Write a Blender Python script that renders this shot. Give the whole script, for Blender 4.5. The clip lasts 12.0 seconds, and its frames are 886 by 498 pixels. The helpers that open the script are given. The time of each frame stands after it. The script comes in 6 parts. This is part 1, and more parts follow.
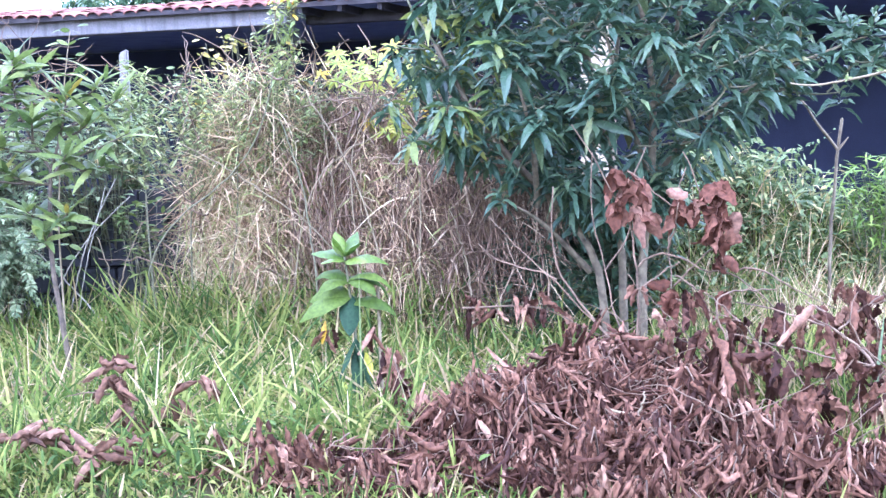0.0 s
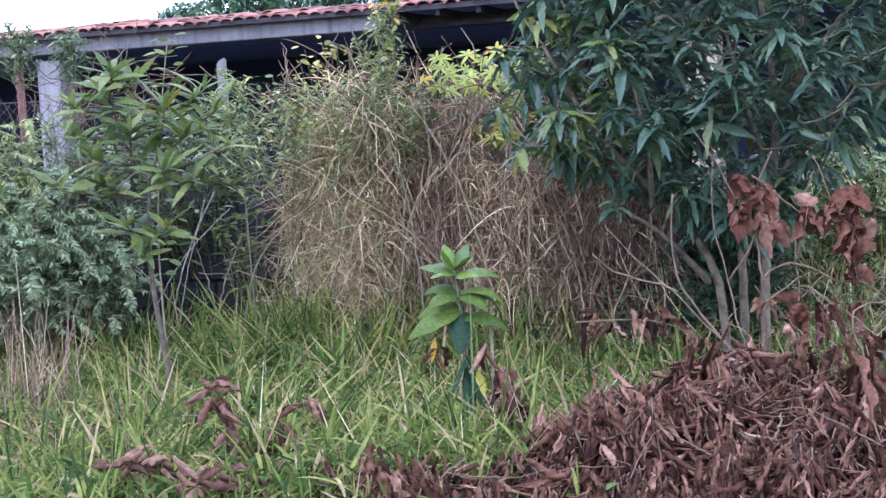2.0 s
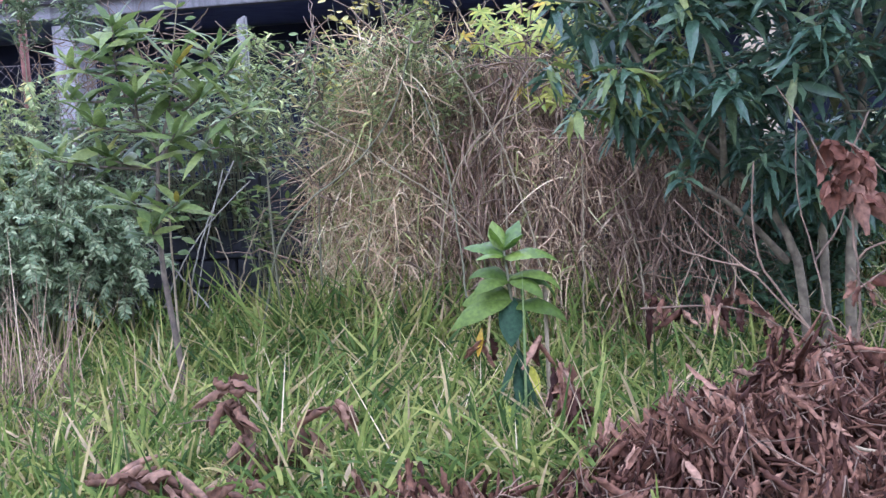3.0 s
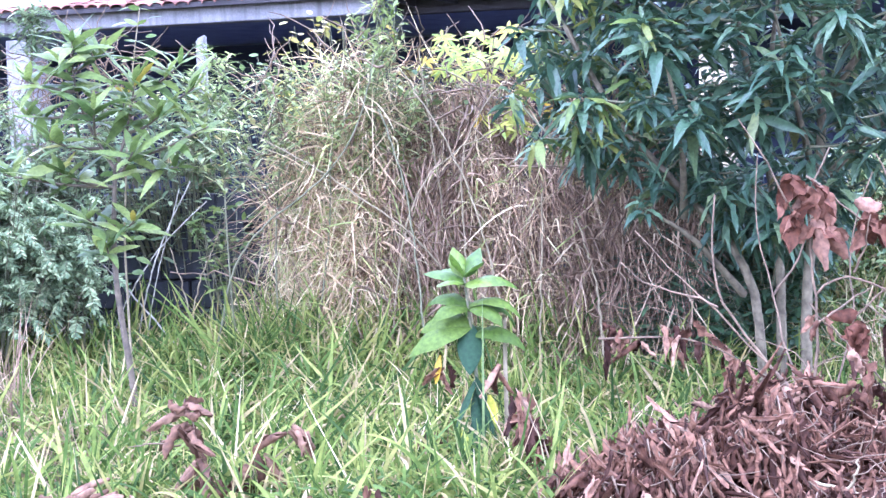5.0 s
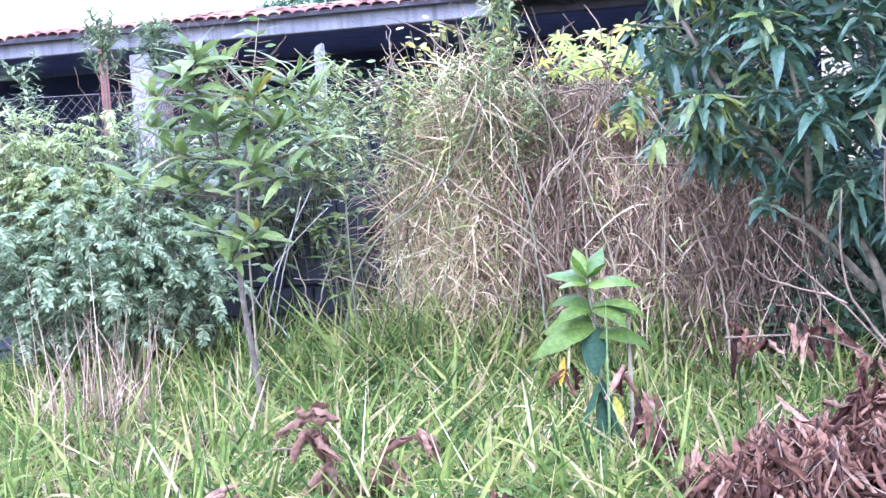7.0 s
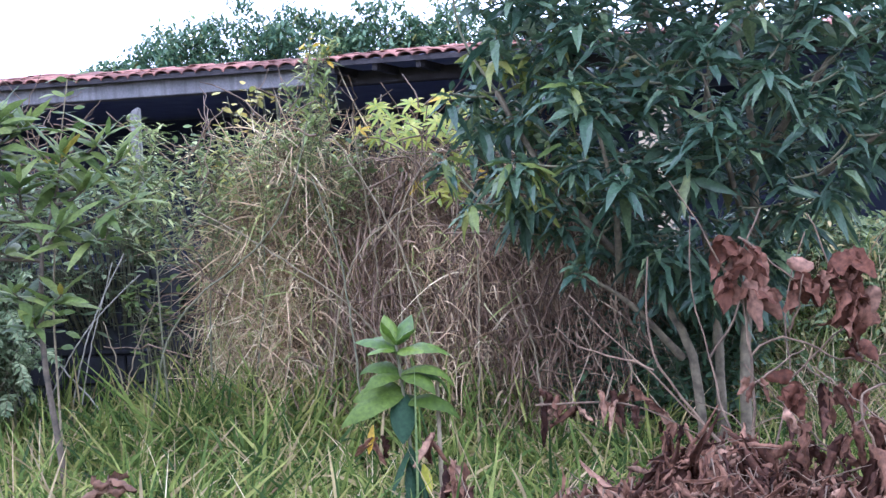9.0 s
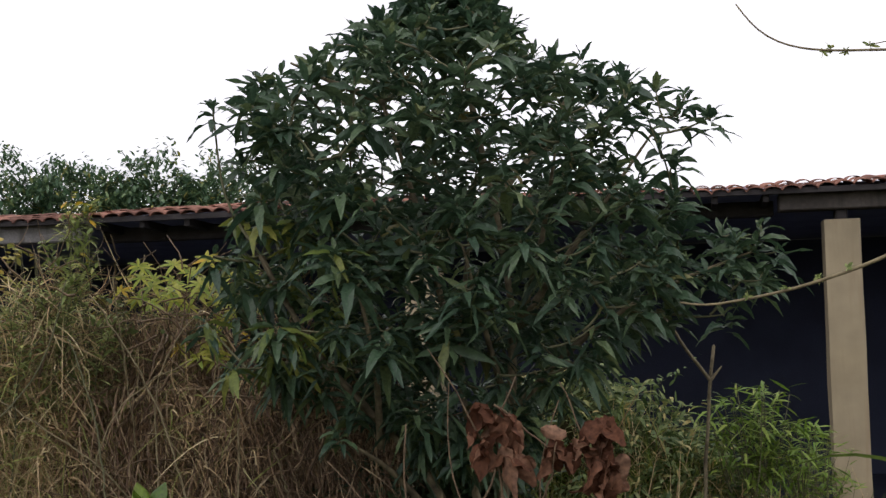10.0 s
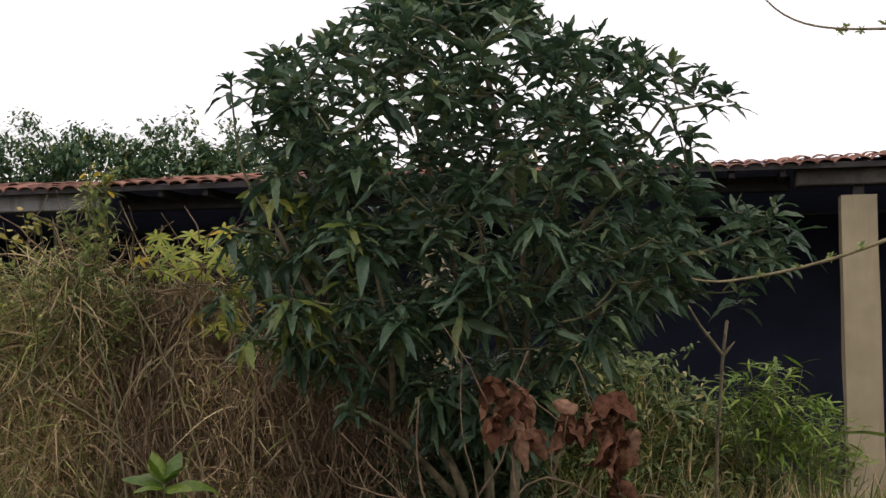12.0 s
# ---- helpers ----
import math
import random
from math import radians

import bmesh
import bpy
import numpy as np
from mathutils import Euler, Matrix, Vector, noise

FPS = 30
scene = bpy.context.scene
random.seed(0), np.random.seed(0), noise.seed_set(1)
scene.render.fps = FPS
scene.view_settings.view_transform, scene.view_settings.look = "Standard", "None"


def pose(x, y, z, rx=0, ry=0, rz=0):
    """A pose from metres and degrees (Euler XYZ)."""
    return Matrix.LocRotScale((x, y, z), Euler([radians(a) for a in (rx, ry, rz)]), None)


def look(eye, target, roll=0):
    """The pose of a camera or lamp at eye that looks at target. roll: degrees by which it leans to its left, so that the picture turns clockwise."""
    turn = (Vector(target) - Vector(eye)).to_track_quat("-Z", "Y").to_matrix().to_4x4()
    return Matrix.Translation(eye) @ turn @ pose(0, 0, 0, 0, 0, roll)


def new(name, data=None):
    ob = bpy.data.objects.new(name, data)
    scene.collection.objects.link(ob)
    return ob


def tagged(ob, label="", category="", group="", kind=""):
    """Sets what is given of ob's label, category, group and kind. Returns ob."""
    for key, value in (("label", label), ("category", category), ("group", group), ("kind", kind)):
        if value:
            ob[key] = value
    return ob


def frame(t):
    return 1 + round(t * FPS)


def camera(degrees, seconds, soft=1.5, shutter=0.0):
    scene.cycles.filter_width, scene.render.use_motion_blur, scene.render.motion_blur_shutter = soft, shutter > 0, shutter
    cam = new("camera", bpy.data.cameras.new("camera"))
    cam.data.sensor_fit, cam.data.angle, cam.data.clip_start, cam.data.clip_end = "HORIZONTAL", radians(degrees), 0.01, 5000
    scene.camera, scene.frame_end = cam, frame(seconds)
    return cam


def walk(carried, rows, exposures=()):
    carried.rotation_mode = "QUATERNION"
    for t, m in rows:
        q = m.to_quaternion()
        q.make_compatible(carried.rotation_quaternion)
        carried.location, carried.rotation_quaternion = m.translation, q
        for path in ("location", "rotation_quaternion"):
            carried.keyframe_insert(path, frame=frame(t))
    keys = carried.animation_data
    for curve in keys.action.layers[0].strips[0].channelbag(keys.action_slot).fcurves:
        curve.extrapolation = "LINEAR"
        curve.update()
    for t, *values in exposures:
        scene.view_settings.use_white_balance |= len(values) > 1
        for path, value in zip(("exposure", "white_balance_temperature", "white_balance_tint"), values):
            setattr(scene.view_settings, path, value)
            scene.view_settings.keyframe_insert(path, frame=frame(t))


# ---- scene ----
cam = camera(34.0, 12.0, soft=1.45)
# handheld: seconds and pose
PATH = [
    (0, pose(0.282, -1.457, 1.584, 85.145, 1.680, 2.760)),
    (0.5, pose(0.303, -1.481, 1.602, 85.475, 1.415, 1.816)),
    (1, pose(0.283, -1.488, 1.608, 86.399, 2.514, 5.008)),
    (1.5, pose(0.253, -1.485, 1.613, 85.568, 2.642, 5.789)),
    (2, pose(0.153, -1.082, 1.598, 85.461, 2.604, 6.370)),
    (2.5, pose(-0.007, -0.303, 1.566, 85.000, 2.812, 7.473)),
    (2.7, pose(-0.035, -0.132, 1.553, 84.375, 2.845, 7.510)),
    (4.3, pose(-0.022, -0.127, 1.554, 84.517, 2.651, 7.929)),
    (4.5, pose(-0.075, -0.096, 1.555, 84.645, 2.236, 7.116)),
    (5, pose(-0.090, -0.093, 1.552, 85.329, 1.366, 5.666)),
    (5.5, pose(-0.080, -0.081, 1.525, 84.974, 1.456, 5.857)),
    (6, pose(-0.066, -0.087, 1.537, 84.707, 1.806, 7.037)),
    (6.5, pose(-0.073, -0.101, 1.537, 85.012, 2.037, 7.947)),
    (6.7, pose(-0.100, -0.092, 1.558, 85.313, 2.985, 10.273)),
    (8.3, pose(-0.055, -0.021, 1.512, 87.321, 2.519, 7.539)),
    (8.5, pose(-0.033, 0.005, 1.510, 87.734, 2.210, 5.879)),
    (9, pose(0.004, -0.011, 1.519, 88.126, 2.291, 3.778)),
    (9.5, pose(0.037, -0.027, 1.538, 91.920, 2.053, -0.736)),
    (9.8, pose(0.024, -0.024, 1.506, 93.552, 1.291, -4.694)),
    (10, pose(0.062, -0.053, 1.556, 94.069, 1.465, -5.188)),
    (10.5, pose(0.079, -0.081, 1.579, 93.775, 0.913, -6.410)),
    (11, pose(0.076, -0.088, 1.575, 93.853, 0.701, -6.863)),
    (11.5, pose(0.077, -0.085, 1.578, 92.377, 0.948, -5.527)),
    (12, pose(0.078, -0.108, 1.578, 92.864, 0.879, -4.493)),
]
# the phone brightens and darkens its picture: seconds, stops, kelvin, tint
EXPOSURES = [
    (0.0, 1.98, 4750, 33),
    (0.5, 2.04, 4750, 33),
    (1.0, 1.5, 4850, 32),
    (1.5, 1.02, 4950, 31),
    (2.0, 0.87, 5000, 31),
    (2.7, 0.78, 5000, 31),
    (4.3, 2.08, 4750, 34),
    (6.7, 2.05, 4750, 34),
    (8.3, 0.98, 4950, 30),
    (9.0, 0.88, 4950, 30),
    (9.5, 0.66, 5000, 26),
    (9.8, -0.5, 6200, 17),
    (10.5, -1.0, 6950, 18),
    (11.0, -1.02, 7000, 18),
    (11.5, -0.96, 7050, 18),
    (12.0, -0.82, 7000, 18),
]
walk(cam, PATH, EXPOSURES)

# ---- world and light ----
world = bpy.data.worlds.new("overcast_sky")
scene.world = world
world.use_nodes = True
wn, wl = world.node_tree.nodes, world.node_tree.links
wn.clear()
SUN_EL, SUN_AZ = 58.0, 215.0
sky = wn.new("ShaderNodeTexSky")
sky.sky_type, sky.sun_disc = "NISHITA", False
sky.sun_elevation, sky.sun_rotation = radians(SUN_EL), radians(SUN_AZ)
sky_bg, cloud_bg = wn.new("ShaderNodeBackground"), wn.new("ShaderNodeBackground")
wl.new(sky.outputs[0], sky_bg.inputs[0])
sky_bg.inputs[1].default_value = 0.06
# a closed layer of thin cloud, a little uneven
tc, cn, cr = wn.new("ShaderNodeTexCoord"), wn.new("ShaderNodeTexNoise"), wn.new("ShaderNodeValToRGB")
cn.inputs["Scale"].default_value, cn.inputs["Detail"].default_value = 1.6, 4
wl.new(tc.outputs["Generated"], cn.inputs["Vector"])
wl.new(cn.outputs[0], cr.inputs[0])
cr.color_ramp.elements[0].color, cr.color_ramp.elements[1].color = (0.84, 0.87, 0.93, 1), (1, 0.99, 0.98, 1)
cr.color_ramp.elements[0].position, cr.color_ramp.elements[1].position = 0.35, 0.65
wl.new(cr.outputs[0], cloud_bg.inputs[0])
cloud_bg.inputs[1].default_value = 1.86
add, wo = wn.new("ShaderNodeAddShader"), wn.new("ShaderNodeOutputWorld")
wl.new(sky_bg.outputs[0], add.inputs[0])
wl.new(cloud_bg.outputs[0], add.inputs[1])
wl.new(add.outputs[0], wo.inputs[0])
sun = new("sun", bpy.data.lights.new("sun", "SUN"))
sun.data.energy, sun.data.angle, sun.data.color = 0.8, radians(25), (1, 0.95, 0.88)
az, el = radians(SUN_AZ), radians(SUN_EL)
sun_from = Vector((math.sin(az) * math.cos(el), math.cos(az) * math.cos(el), math.sin(el)))
sun.matrix_world = look(sun_from * 40, (0, 0, 0))

# ---- materials ----
rng = np.random.default_rng(11)


def mat_base(name):
    m = bpy.data.materials.new(name)
    m.use_nodes = True
    nt = m.node_tree
    return m, nt.nodes, nt.links, nt.nodes["Principled BSDF"], nt.nodes["Material Output"]


def ramp(nodes, stops):
    r = nodes.new("ShaderNodeValToRGB")
    while len(r.color_ramp.elements) < len(stops):
        r.color_ramp.elements.new(0.5)
    for e, (p, c) in zip(r.color_ramp.elements, stops):
        e.position, e.color = p, (*c, 1)
    return r


def leafy(name, stops, rough=0.5, glow=0.25, spec=0.5, grain=60, dark=0.7):
    """Leaf or blade: one tone from the ramp for each piece, streaked and spotted, and partly see-through to light."""
    m, n, l, b, out = mat_base(name)
    geo, oi = n.new("ShaderNodeNewGeometry"), n.new("ShaderNodeObjectInfo")
    s = n.new("ShaderNodeMath")
    s.operation = "ADD"
    l.new(geo.outputs["Random Per Island"], s.inputs[0])
    l.new(oi.outputs["Random"], s.inputs[1])
    fr = n.new("ShaderNodeMath")
    fr.operation = "FRACT"
    l.new(s.outputs[0], fr.inputs[0])
    r = ramp(n, stops)
    l.new(fr.outputs[0], r.inputs[0])
    co, nz = n.new("ShaderNodeTexCoord"), n.new("ShaderNodeTexNoise")
    nz.inputs["Scale"].default_value, nz.inputs["Detail"].default_value = grain, 3
    l.new(co.outputs["Object"], nz.inputs["Vector"])
    vr = ramp(n, [(0.3, (dark, dark, dark)), (0.7, (1.25, 1.2, 1.1))])
    l.new(nz.outputs[0], vr.inputs[0])
    mx = n.new("ShaderNodeMix")
    mx.data_type, mx.blend_type = "RGBA", "MULTIPLY"
    mx.inputs[0].default_value = 1
    l.new(r.outputs[0], mx.inputs[6])
    l.new(vr.outputs[0], mx.inputs[7])
    l.new(mx.outputs[2], b.inputs["Base Color"])
    b.inputs["Roughness"].default_value, b.inputs["Specular IOR Level"].default_value = rough, spec
    bu = n.new("ShaderNodeBump")
    bu.inputs["Strength"].default_value, bu.inputs["Distance"].default_value = 0.25, 0.004
    l.new(nz.outputs[0], bu.inputs["Height"])
    l.new(bu.outputs[0], b.inputs["Normal"])
    if glow:
        tr, ms = n.new("ShaderNodeBsdfTranslucent"), n.new("ShaderNodeMixShader")
        l.new(mx.outputs[2], tr.inputs[0])
        ms.inputs[0].default_value = glow
        l.new(b.outputs[0], ms.inputs[1])
        l.new(tr.outputs[0], ms.inputs[2])
        l.new(ms.outputs[0], out.inputs[0])
    return m


def solid(name, a, b2, scale=6.0, rough=0.8, bump=0.4, dist=0.01, fine=60.0, stain=None, metal=0.0, each=0.0):
    """Weathered solid surface: two tones in broad patches, fine grain, optional stains running down."""
    m, n, l, b, out = mat_base(name)
    co = n.new("ShaderNodeTexCoord")
    n1, n2 = n.new("ShaderNodeTexNoise"), n.new("ShaderNodeTexNoise")
    n1.inputs["Scale"].default_value, n1.inputs["Detail"].default_value = scale, 6
    n2.inputs["Scale"].default_value, n2.inputs["Detail"].default_value = fine, 4
    for q in (n1, n2):
        l.new(co.outputs["Object"], q.inputs["Vector"])
    src = n1.outputs[0]
    if each:
        oi, ad = n.new("ShaderNodeObjectInfo"), n.new("ShaderNodeMath")
        geo = n.new("ShaderNodeNewGeometry")
        sm = n.new("ShaderNodeMath")
        sm.operation = "ADD"
        l.new(oi.outputs["Random"], sm.inputs[0])
        l.new(geo.outputs["Random Per Island"], sm.inputs[1])
        fr = n.new("ShaderNodeMath")
        fr.operation = "FRACT"
        l.new(sm.outputs[0], fr.inputs[0])
        ad.operation = "MULTIPLY_ADD"
        l.new(fr.outputs[0], ad.inputs[0])
        ad.inputs[1].default_value = each
        l.new(n1.outputs[0], ad.inputs[2])
        sb = n.new("ShaderNodeMath")
        sb.operation = "SUBTRACT"
        l.new(ad.outputs[0], sb.inputs[0])
        sb.inputs[1].default_value = each / 2
        src = sb.outputs[0]
    r = ramp(n, [(0.3, a), (0.7, b2)])
    l.new(src, r.inputs[0])
    g = ramp(n, [(0.25, (0.75, 0.75, 0.75)), (0.75, (1.15, 1.15, 1.15))])
    l.new(n2.outputs[0], g.inputs[0])
    mx = n.new("ShaderNodeMix")
    mx.data_type, mx.blend_type = "RGBA", "MULTIPLY"
    mx.inputs[0].default_value = 1
    l.new(r.outputs[0], mx.inputs[6])
    l.new(g.outputs[0], mx.inputs[7])
    colour = mx.outputs[2]
    if stain:
        mp, ns = n.new("ShaderNodeMapping"), n.new("ShaderNodeTexNoise")
        mp.inputs["Scale"].default_value = (9, 9, 0.8)
        ns.inputs["Scale"].default_value, ns.inputs["Detail"].default_value = 1.5, 5
        l.new(co.outputs["Object"], mp.inputs[0])
        l.new(mp.outputs[0], ns.inputs["Vector"])
        sr = ramp(n, [(0.5, (0, 0, 0)), (0.72, (0.8, 0.8, 0.8))])
        l.new(ns.outputs[0], sr.inputs[0])
        m2 = n.new("ShaderNodeMix")
        m2.data_type = "RGBA"
        l.new(sr.outputs[0], m2.inputs[0])
        l.new(colour, m2.inputs[6])
        m2.inputs[7].default_value = (*stain, 1)
        colour = m2.outputs[2]
    l.new(colour, b.inputs["Base Color"])
    b.inputs["Roughness"].default_value, b.inputs["Metallic"].default_value = rough, metal
    b.inputs["Specular IOR Level"].default_value = 0.5 if rough < 0.9 else 0.05
    bu = n.new("ShaderNodeBump")
    bu.inputs["Strength"].default_value, bu.inputs["Distance"].default_value = bump, dist
    l.new(n2.outputs[0], bu.inputs["Height"])
    l.new(bu.outputs[0], b.inputs["Normal"])
    return m


M_MANGO = leafy("mango_leaf", [(0, (0.034, 0.074, 0.046)), (0.5, (0.059, 0.114, 0.064)), (0.85, (0.094, 0.154, 0.078)), (0.985, (0.140, 0.190, 0.078)), (0.999, (0.240, 0.200, 0.070))], rough=0.44, glow=0.26, spec=0.45)
M_SAP = leafy("sapling_leaf", [(0, (0.063, 0.106, 0.028)), (0.6, (0.127, 0.184, 0.048)), (0.985, (0.212, 0.268, 0.074)), (0.995, (0.288, 0.252, 0.038))], rough=0.48, glow=0.38, spec=0.3)
M_YOUNG = leafy("young_leaf", [(0, (0.048, 0.102, 0.013)), (0.5, (0.084, 0.150, 0.018)), (1, (0.158, 0.225, 0.034))], rough=0.45, glow=0.3, spec=0.45)
M_YOUNG_LOW = leafy("lower_leaf", [(0, (0.050, 0.096, 0.014)), (1, (0.098, 0.152, 0.022))], rough=0.55, glow=0.3, spec=0.22)
M_YOUNG_OLD = leafy("old_leaf", [(0, (0.020, 0.052, 0.026)), (1, (0.030, 0.068, 0.030))], rough=0.55, glow=0.2, spec=0.15)
M_YELLOW = leafy("yellow_leaf", [(0, (0.32, 0.36, 0.04)), (0.6, (0.45, 0.42, 0.04)), (0.9, (0.60, 0.40, 0.03))], rough=0.5, glow=0.35)
M_YELGREEN = leafy("yellow_green_leaf", [(0, (0.203, 0.312, 0.040)), (1, (0.432, 0.432, 0.060))], rough=0.5, glow=0.35)
M_GRASS = leafy("grass_blade", [(0, (0.033, 0.066, 0.019)), (0.25, (0.083, 0.138, 0.029)), (0.55, (0.166, 0.225, 0.049)), (0.82, (0.292, 0.318, 0.085)), (0.90, (0.360, 0.302, 0.129)), (1, (0.447, 0.360, 0.214))], rough=0.6, glow=0.40, grain=25, spec=0.12)
M_STRAW = leafy("dry_grass_blade", [(0, (0.175, 0.115, 0.073)), (0.22, (0.410, 0.290, 0.173)), (0.5, (0.690, 0.535, 0.331)), (0.72, (0.830, 0.735, 0.479)), (0.78, (0.250, 0.295, 0.103)), (1, (0.430, 0.470, 0.171))], rough=0.75, glow=0.34, grain=30, spec=0.1)
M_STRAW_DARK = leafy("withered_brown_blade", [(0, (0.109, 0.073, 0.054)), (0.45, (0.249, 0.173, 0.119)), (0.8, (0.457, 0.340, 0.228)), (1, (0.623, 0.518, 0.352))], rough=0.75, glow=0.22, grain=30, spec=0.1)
M_BUSH = leafy("feathery_leaf", [(0, (0.105, 0.162, 0.082)), (0.6, (0.225, 0.298, 0.155)), (1, (0.385, 0.450, 0.245))], rough=0.55, glow=0.36, spec=0.2)
M_WEED = leafy("weed_leaf", [(0, (0.165, 0.232, 0.082)), (0.6, (0.310, 0.380, 0.145)), (0.94, (0.465, 0.515, 0.220)), (1, (0.600, 0.520, 0.160))], rough=0.55, glow=0.36, spec=0.3)
M_CREEP = leafy("creeper_leaf", [(0, (0.062, 0.110, 0.042)), (0.55, (0.150, 0.212, 0.080)), (0.85, (0.270, 0.320, 0.130)), (1, (0.520, 0.420, 0.180))], rough=0.55, glow=0.3, spec=0.25)
M_BRIGHT = leafy("bright_leaf", [(0, (0.104, 0.200, 0.031)), (0.6, (0.195, 0.312, 0.055)), (1, (0.312, 0.400, 0.096))], rough=0.5, glow=0.3, spec=0.3)
# dark leaves, with the shadow under the mango crown mixed into their colour
M_SHADE = leafy("shaded_dark_leaf", [(0, (0.034, 0.076, 0.037)), (1, (0.076, 0.145, 0.060))], rough=0.5, glow=0.15)
M_DEAD = leafy("dead_leaf", [(0, (0.033, 0.015, 0.010)), (0.3, (0.084, 0.040, 0.025)), (0.65, (0.156, 0.081, 0.049)), (0.9, (0.249, 0.138, 0.087)), (1, (0.374, 0.241, 0.161))], rough=0.68, glow=0.1, spec=0.12, grain=45, dark=0.5)
M_DEAD_PALE = leafy("dead_leaf_pale", [(0, (0.075, 0.031, 0.017)), (0.55, (0.145, 0.064, 0.039)), (0.85, (0.219, 0.111, 0.071)), (1, (0.321, 0.194, 0.133))], rough=0.66, glow=0.15, spec=0.12, grain=40, dark=0.5)
M_FAR = leafy("far_leaf", [(0, (0.050, 0.108, 0.060)), (0.7, (0.100, 0.185, 0.086)), (0.94, (0.180, 0.268, 0.110)), (1, (0.440, 0.390, 0.100))], rough=0.5, glow=0.28)
M_BARK = solid("mango_bark", (0.075, 0.060, 0.034), (0.235, 0.195, 0.112), scale=16, bump=0.7, fine=40)
M_TWIG = solid("green_twig", (0.10, 0.105, 0.05), (0.17, 0.16, 0.085), scale=14, bump=0.3)
M_GREYTWIG = solid("bleached_twig", (0.150, 0.120, 0.064), (0.290, 0.240, 0.132), scale=14, bump=0.4)
M_SAPBARK = solid("sapling_bark", (0.050, 0.040, 0.025), (0.150, 0.118, 0.072), scale=18, bump=0.5)
M_DEAD_TAN = leafy("dead_leaf_tan", [(0, (0.066, 0.035, 0.021)), (0.5, (0.142, 0.080, 0.049)), (1, (0.231, 0.142, 0.092))], rough=0.66, glow=0.12, spec=0.12, grain=40, dark=0.5)
M_PALECANE = solid("bleached_cane", (0.190, 0.180, 0.132), (0.342, 0.323, 0.242), scale=14, bump=0.4)
M_DEADTWIG = solid("dead_twig", (0.073, 0.049, 0.027), (0.225, 0.152, 0.085), scale=14, bump=0.4)
M_SOIL = solid("soil", (0.028, 0.024, 0.012), (0.062, 0.058, 0.024), scale=2.5, rough=1.0, bump=0.8, dist=0.03, fine=25)
# dark brown painted in for the shade between the heaped leaves
M_CORE = solid("heap_gap_shade", (0.022, 0.013, 0.010), (0.05, 0.028, 0.02), scale=12, bump=0.8, fine=40)
M_TILE = solid("clay_tile", (0.145, 0.064, 0.044), (0.36, 0.168, 0.115), scale=5, rough=0.85, bump=0.4, fine=50, each=0.8, stain=(0.12, 0.07, 0.055))
M_BEAM = solid("concrete_beam", (0.20, 0.192, 0.185), (0.31, 0.298, 0.285), scale=2.2, bump=0.35, fine=45, stain=(0.12, 0.11, 0.10))
M_COLUMN = solid("cream_render", (0.320, 0.262, 0.160), (0.41, 0.343, 0.222), scale=1.1, bump=0.15, fine=2.5, stain=(0.29, 0.225, 0.135))
# near-black navy: the dimness inside the shed is put into this colour
M_DARKWALL = solid("interior_shade", (0.017, 0.022, 0.046), (0.032, 0.039, 0.075), scale=1.5, bump=0.3)
# blue-grey stands in for the lifted navy shade under the roof
M_DECK = solid("lifted_shade_deck", (0.18, 0.20, 0.31), (0.30, 0.32, 0.45), scale=3, bump=0.3)
# timber darkened so the rafters sink into the shade below the eave
M_TIMBER = solid("eave_dark_timber", (0.022, 0.019, 0.019), (0.050, 0.043, 0.043), scale=8, bump=0.5)
M_BLOCK = solid("dark_block", (0.011, 0.012, 0.016), (0.027, 0.028, 0.033), scale=5, bump=0.7, fine=35, each=0.3, stain=(0.014, 0.018, 0.012))
M_POST = solid("concrete_post", (0.15, 0.145, 0.13), (0.25, 0.24, 0.215), scale=7, bump=0.5, stain=(0.12, 0.12, 0.09))
M_RUST = solid("rusty_steel", (0.10, 0.04, 0.028), (0.21, 0.09, 0.06), scale=10, bump=0.5, rough=0.85)
M_BEAM_BROWN = solid("stained_beam", (0.060, 0.050, 0.042), (0.115, 0.098, 0.083), scale=3, bump=0.35, fine=30, stain=(0.04, 0.034, 0.03))
M_CREAM_LEAF = leafy("cream_leaf", [(0, (0.24, 0.27, 0.07)), (0.5, (0.38, 0.36, 0.12)), (1, (0.52, 0.42, 0.10))], rough=0.5, glow=0.3, spec=0.25)
M_OLIVE = leafy("olive_leaf", [(0, (0.09, 0.14, 0.03)), (0.6, (0.14, 0.19, 0.045)), (1, (0.23, 0.24, 0.055))], rough=0.45, glow=0.3, spec=0.3)
M_WIRE = solid("old_wire", (0.15, 0.14, 0.13), (0.26, 0.23, 0.20), scale=20, rough=0.5, metal=0.6)


# ---- builders ----
def mesh_from(name, verts, faces, smooth=True):
    me = bpy.data.meshes.new(name)
    verts, faces = np.asarray(verts, dtype=np.float32), np.asarray(faces, dtype=np.int32)
    me.vertices.add(len(verts))
    me.vertices.foreach_set("co", verts.ravel())
    k = faces.shape[1]
    me.loops.add(faces.size)
    me.loops.foreach_set("vertex_index", faces.ravel())
    me.polygons.add(len(faces))
    me.polygons.foreach_set("loop_start", np.arange(len(faces), dtype=np.int32) * k)
    me.polygons.foreach_set("use_smooth", np.full(len(faces), smooth))
    me.update(calc_edges=True)
    me.validate()
    return me


def thing(name, loc, label, category, group="", kind="", rz=0.0):
    ob = new(name)
    ob.empty_display_size = 0.1
    ob.matrix_basis = pose(*loc, 0, 0, rz)
    return tagged(ob, label, category, group, kind)


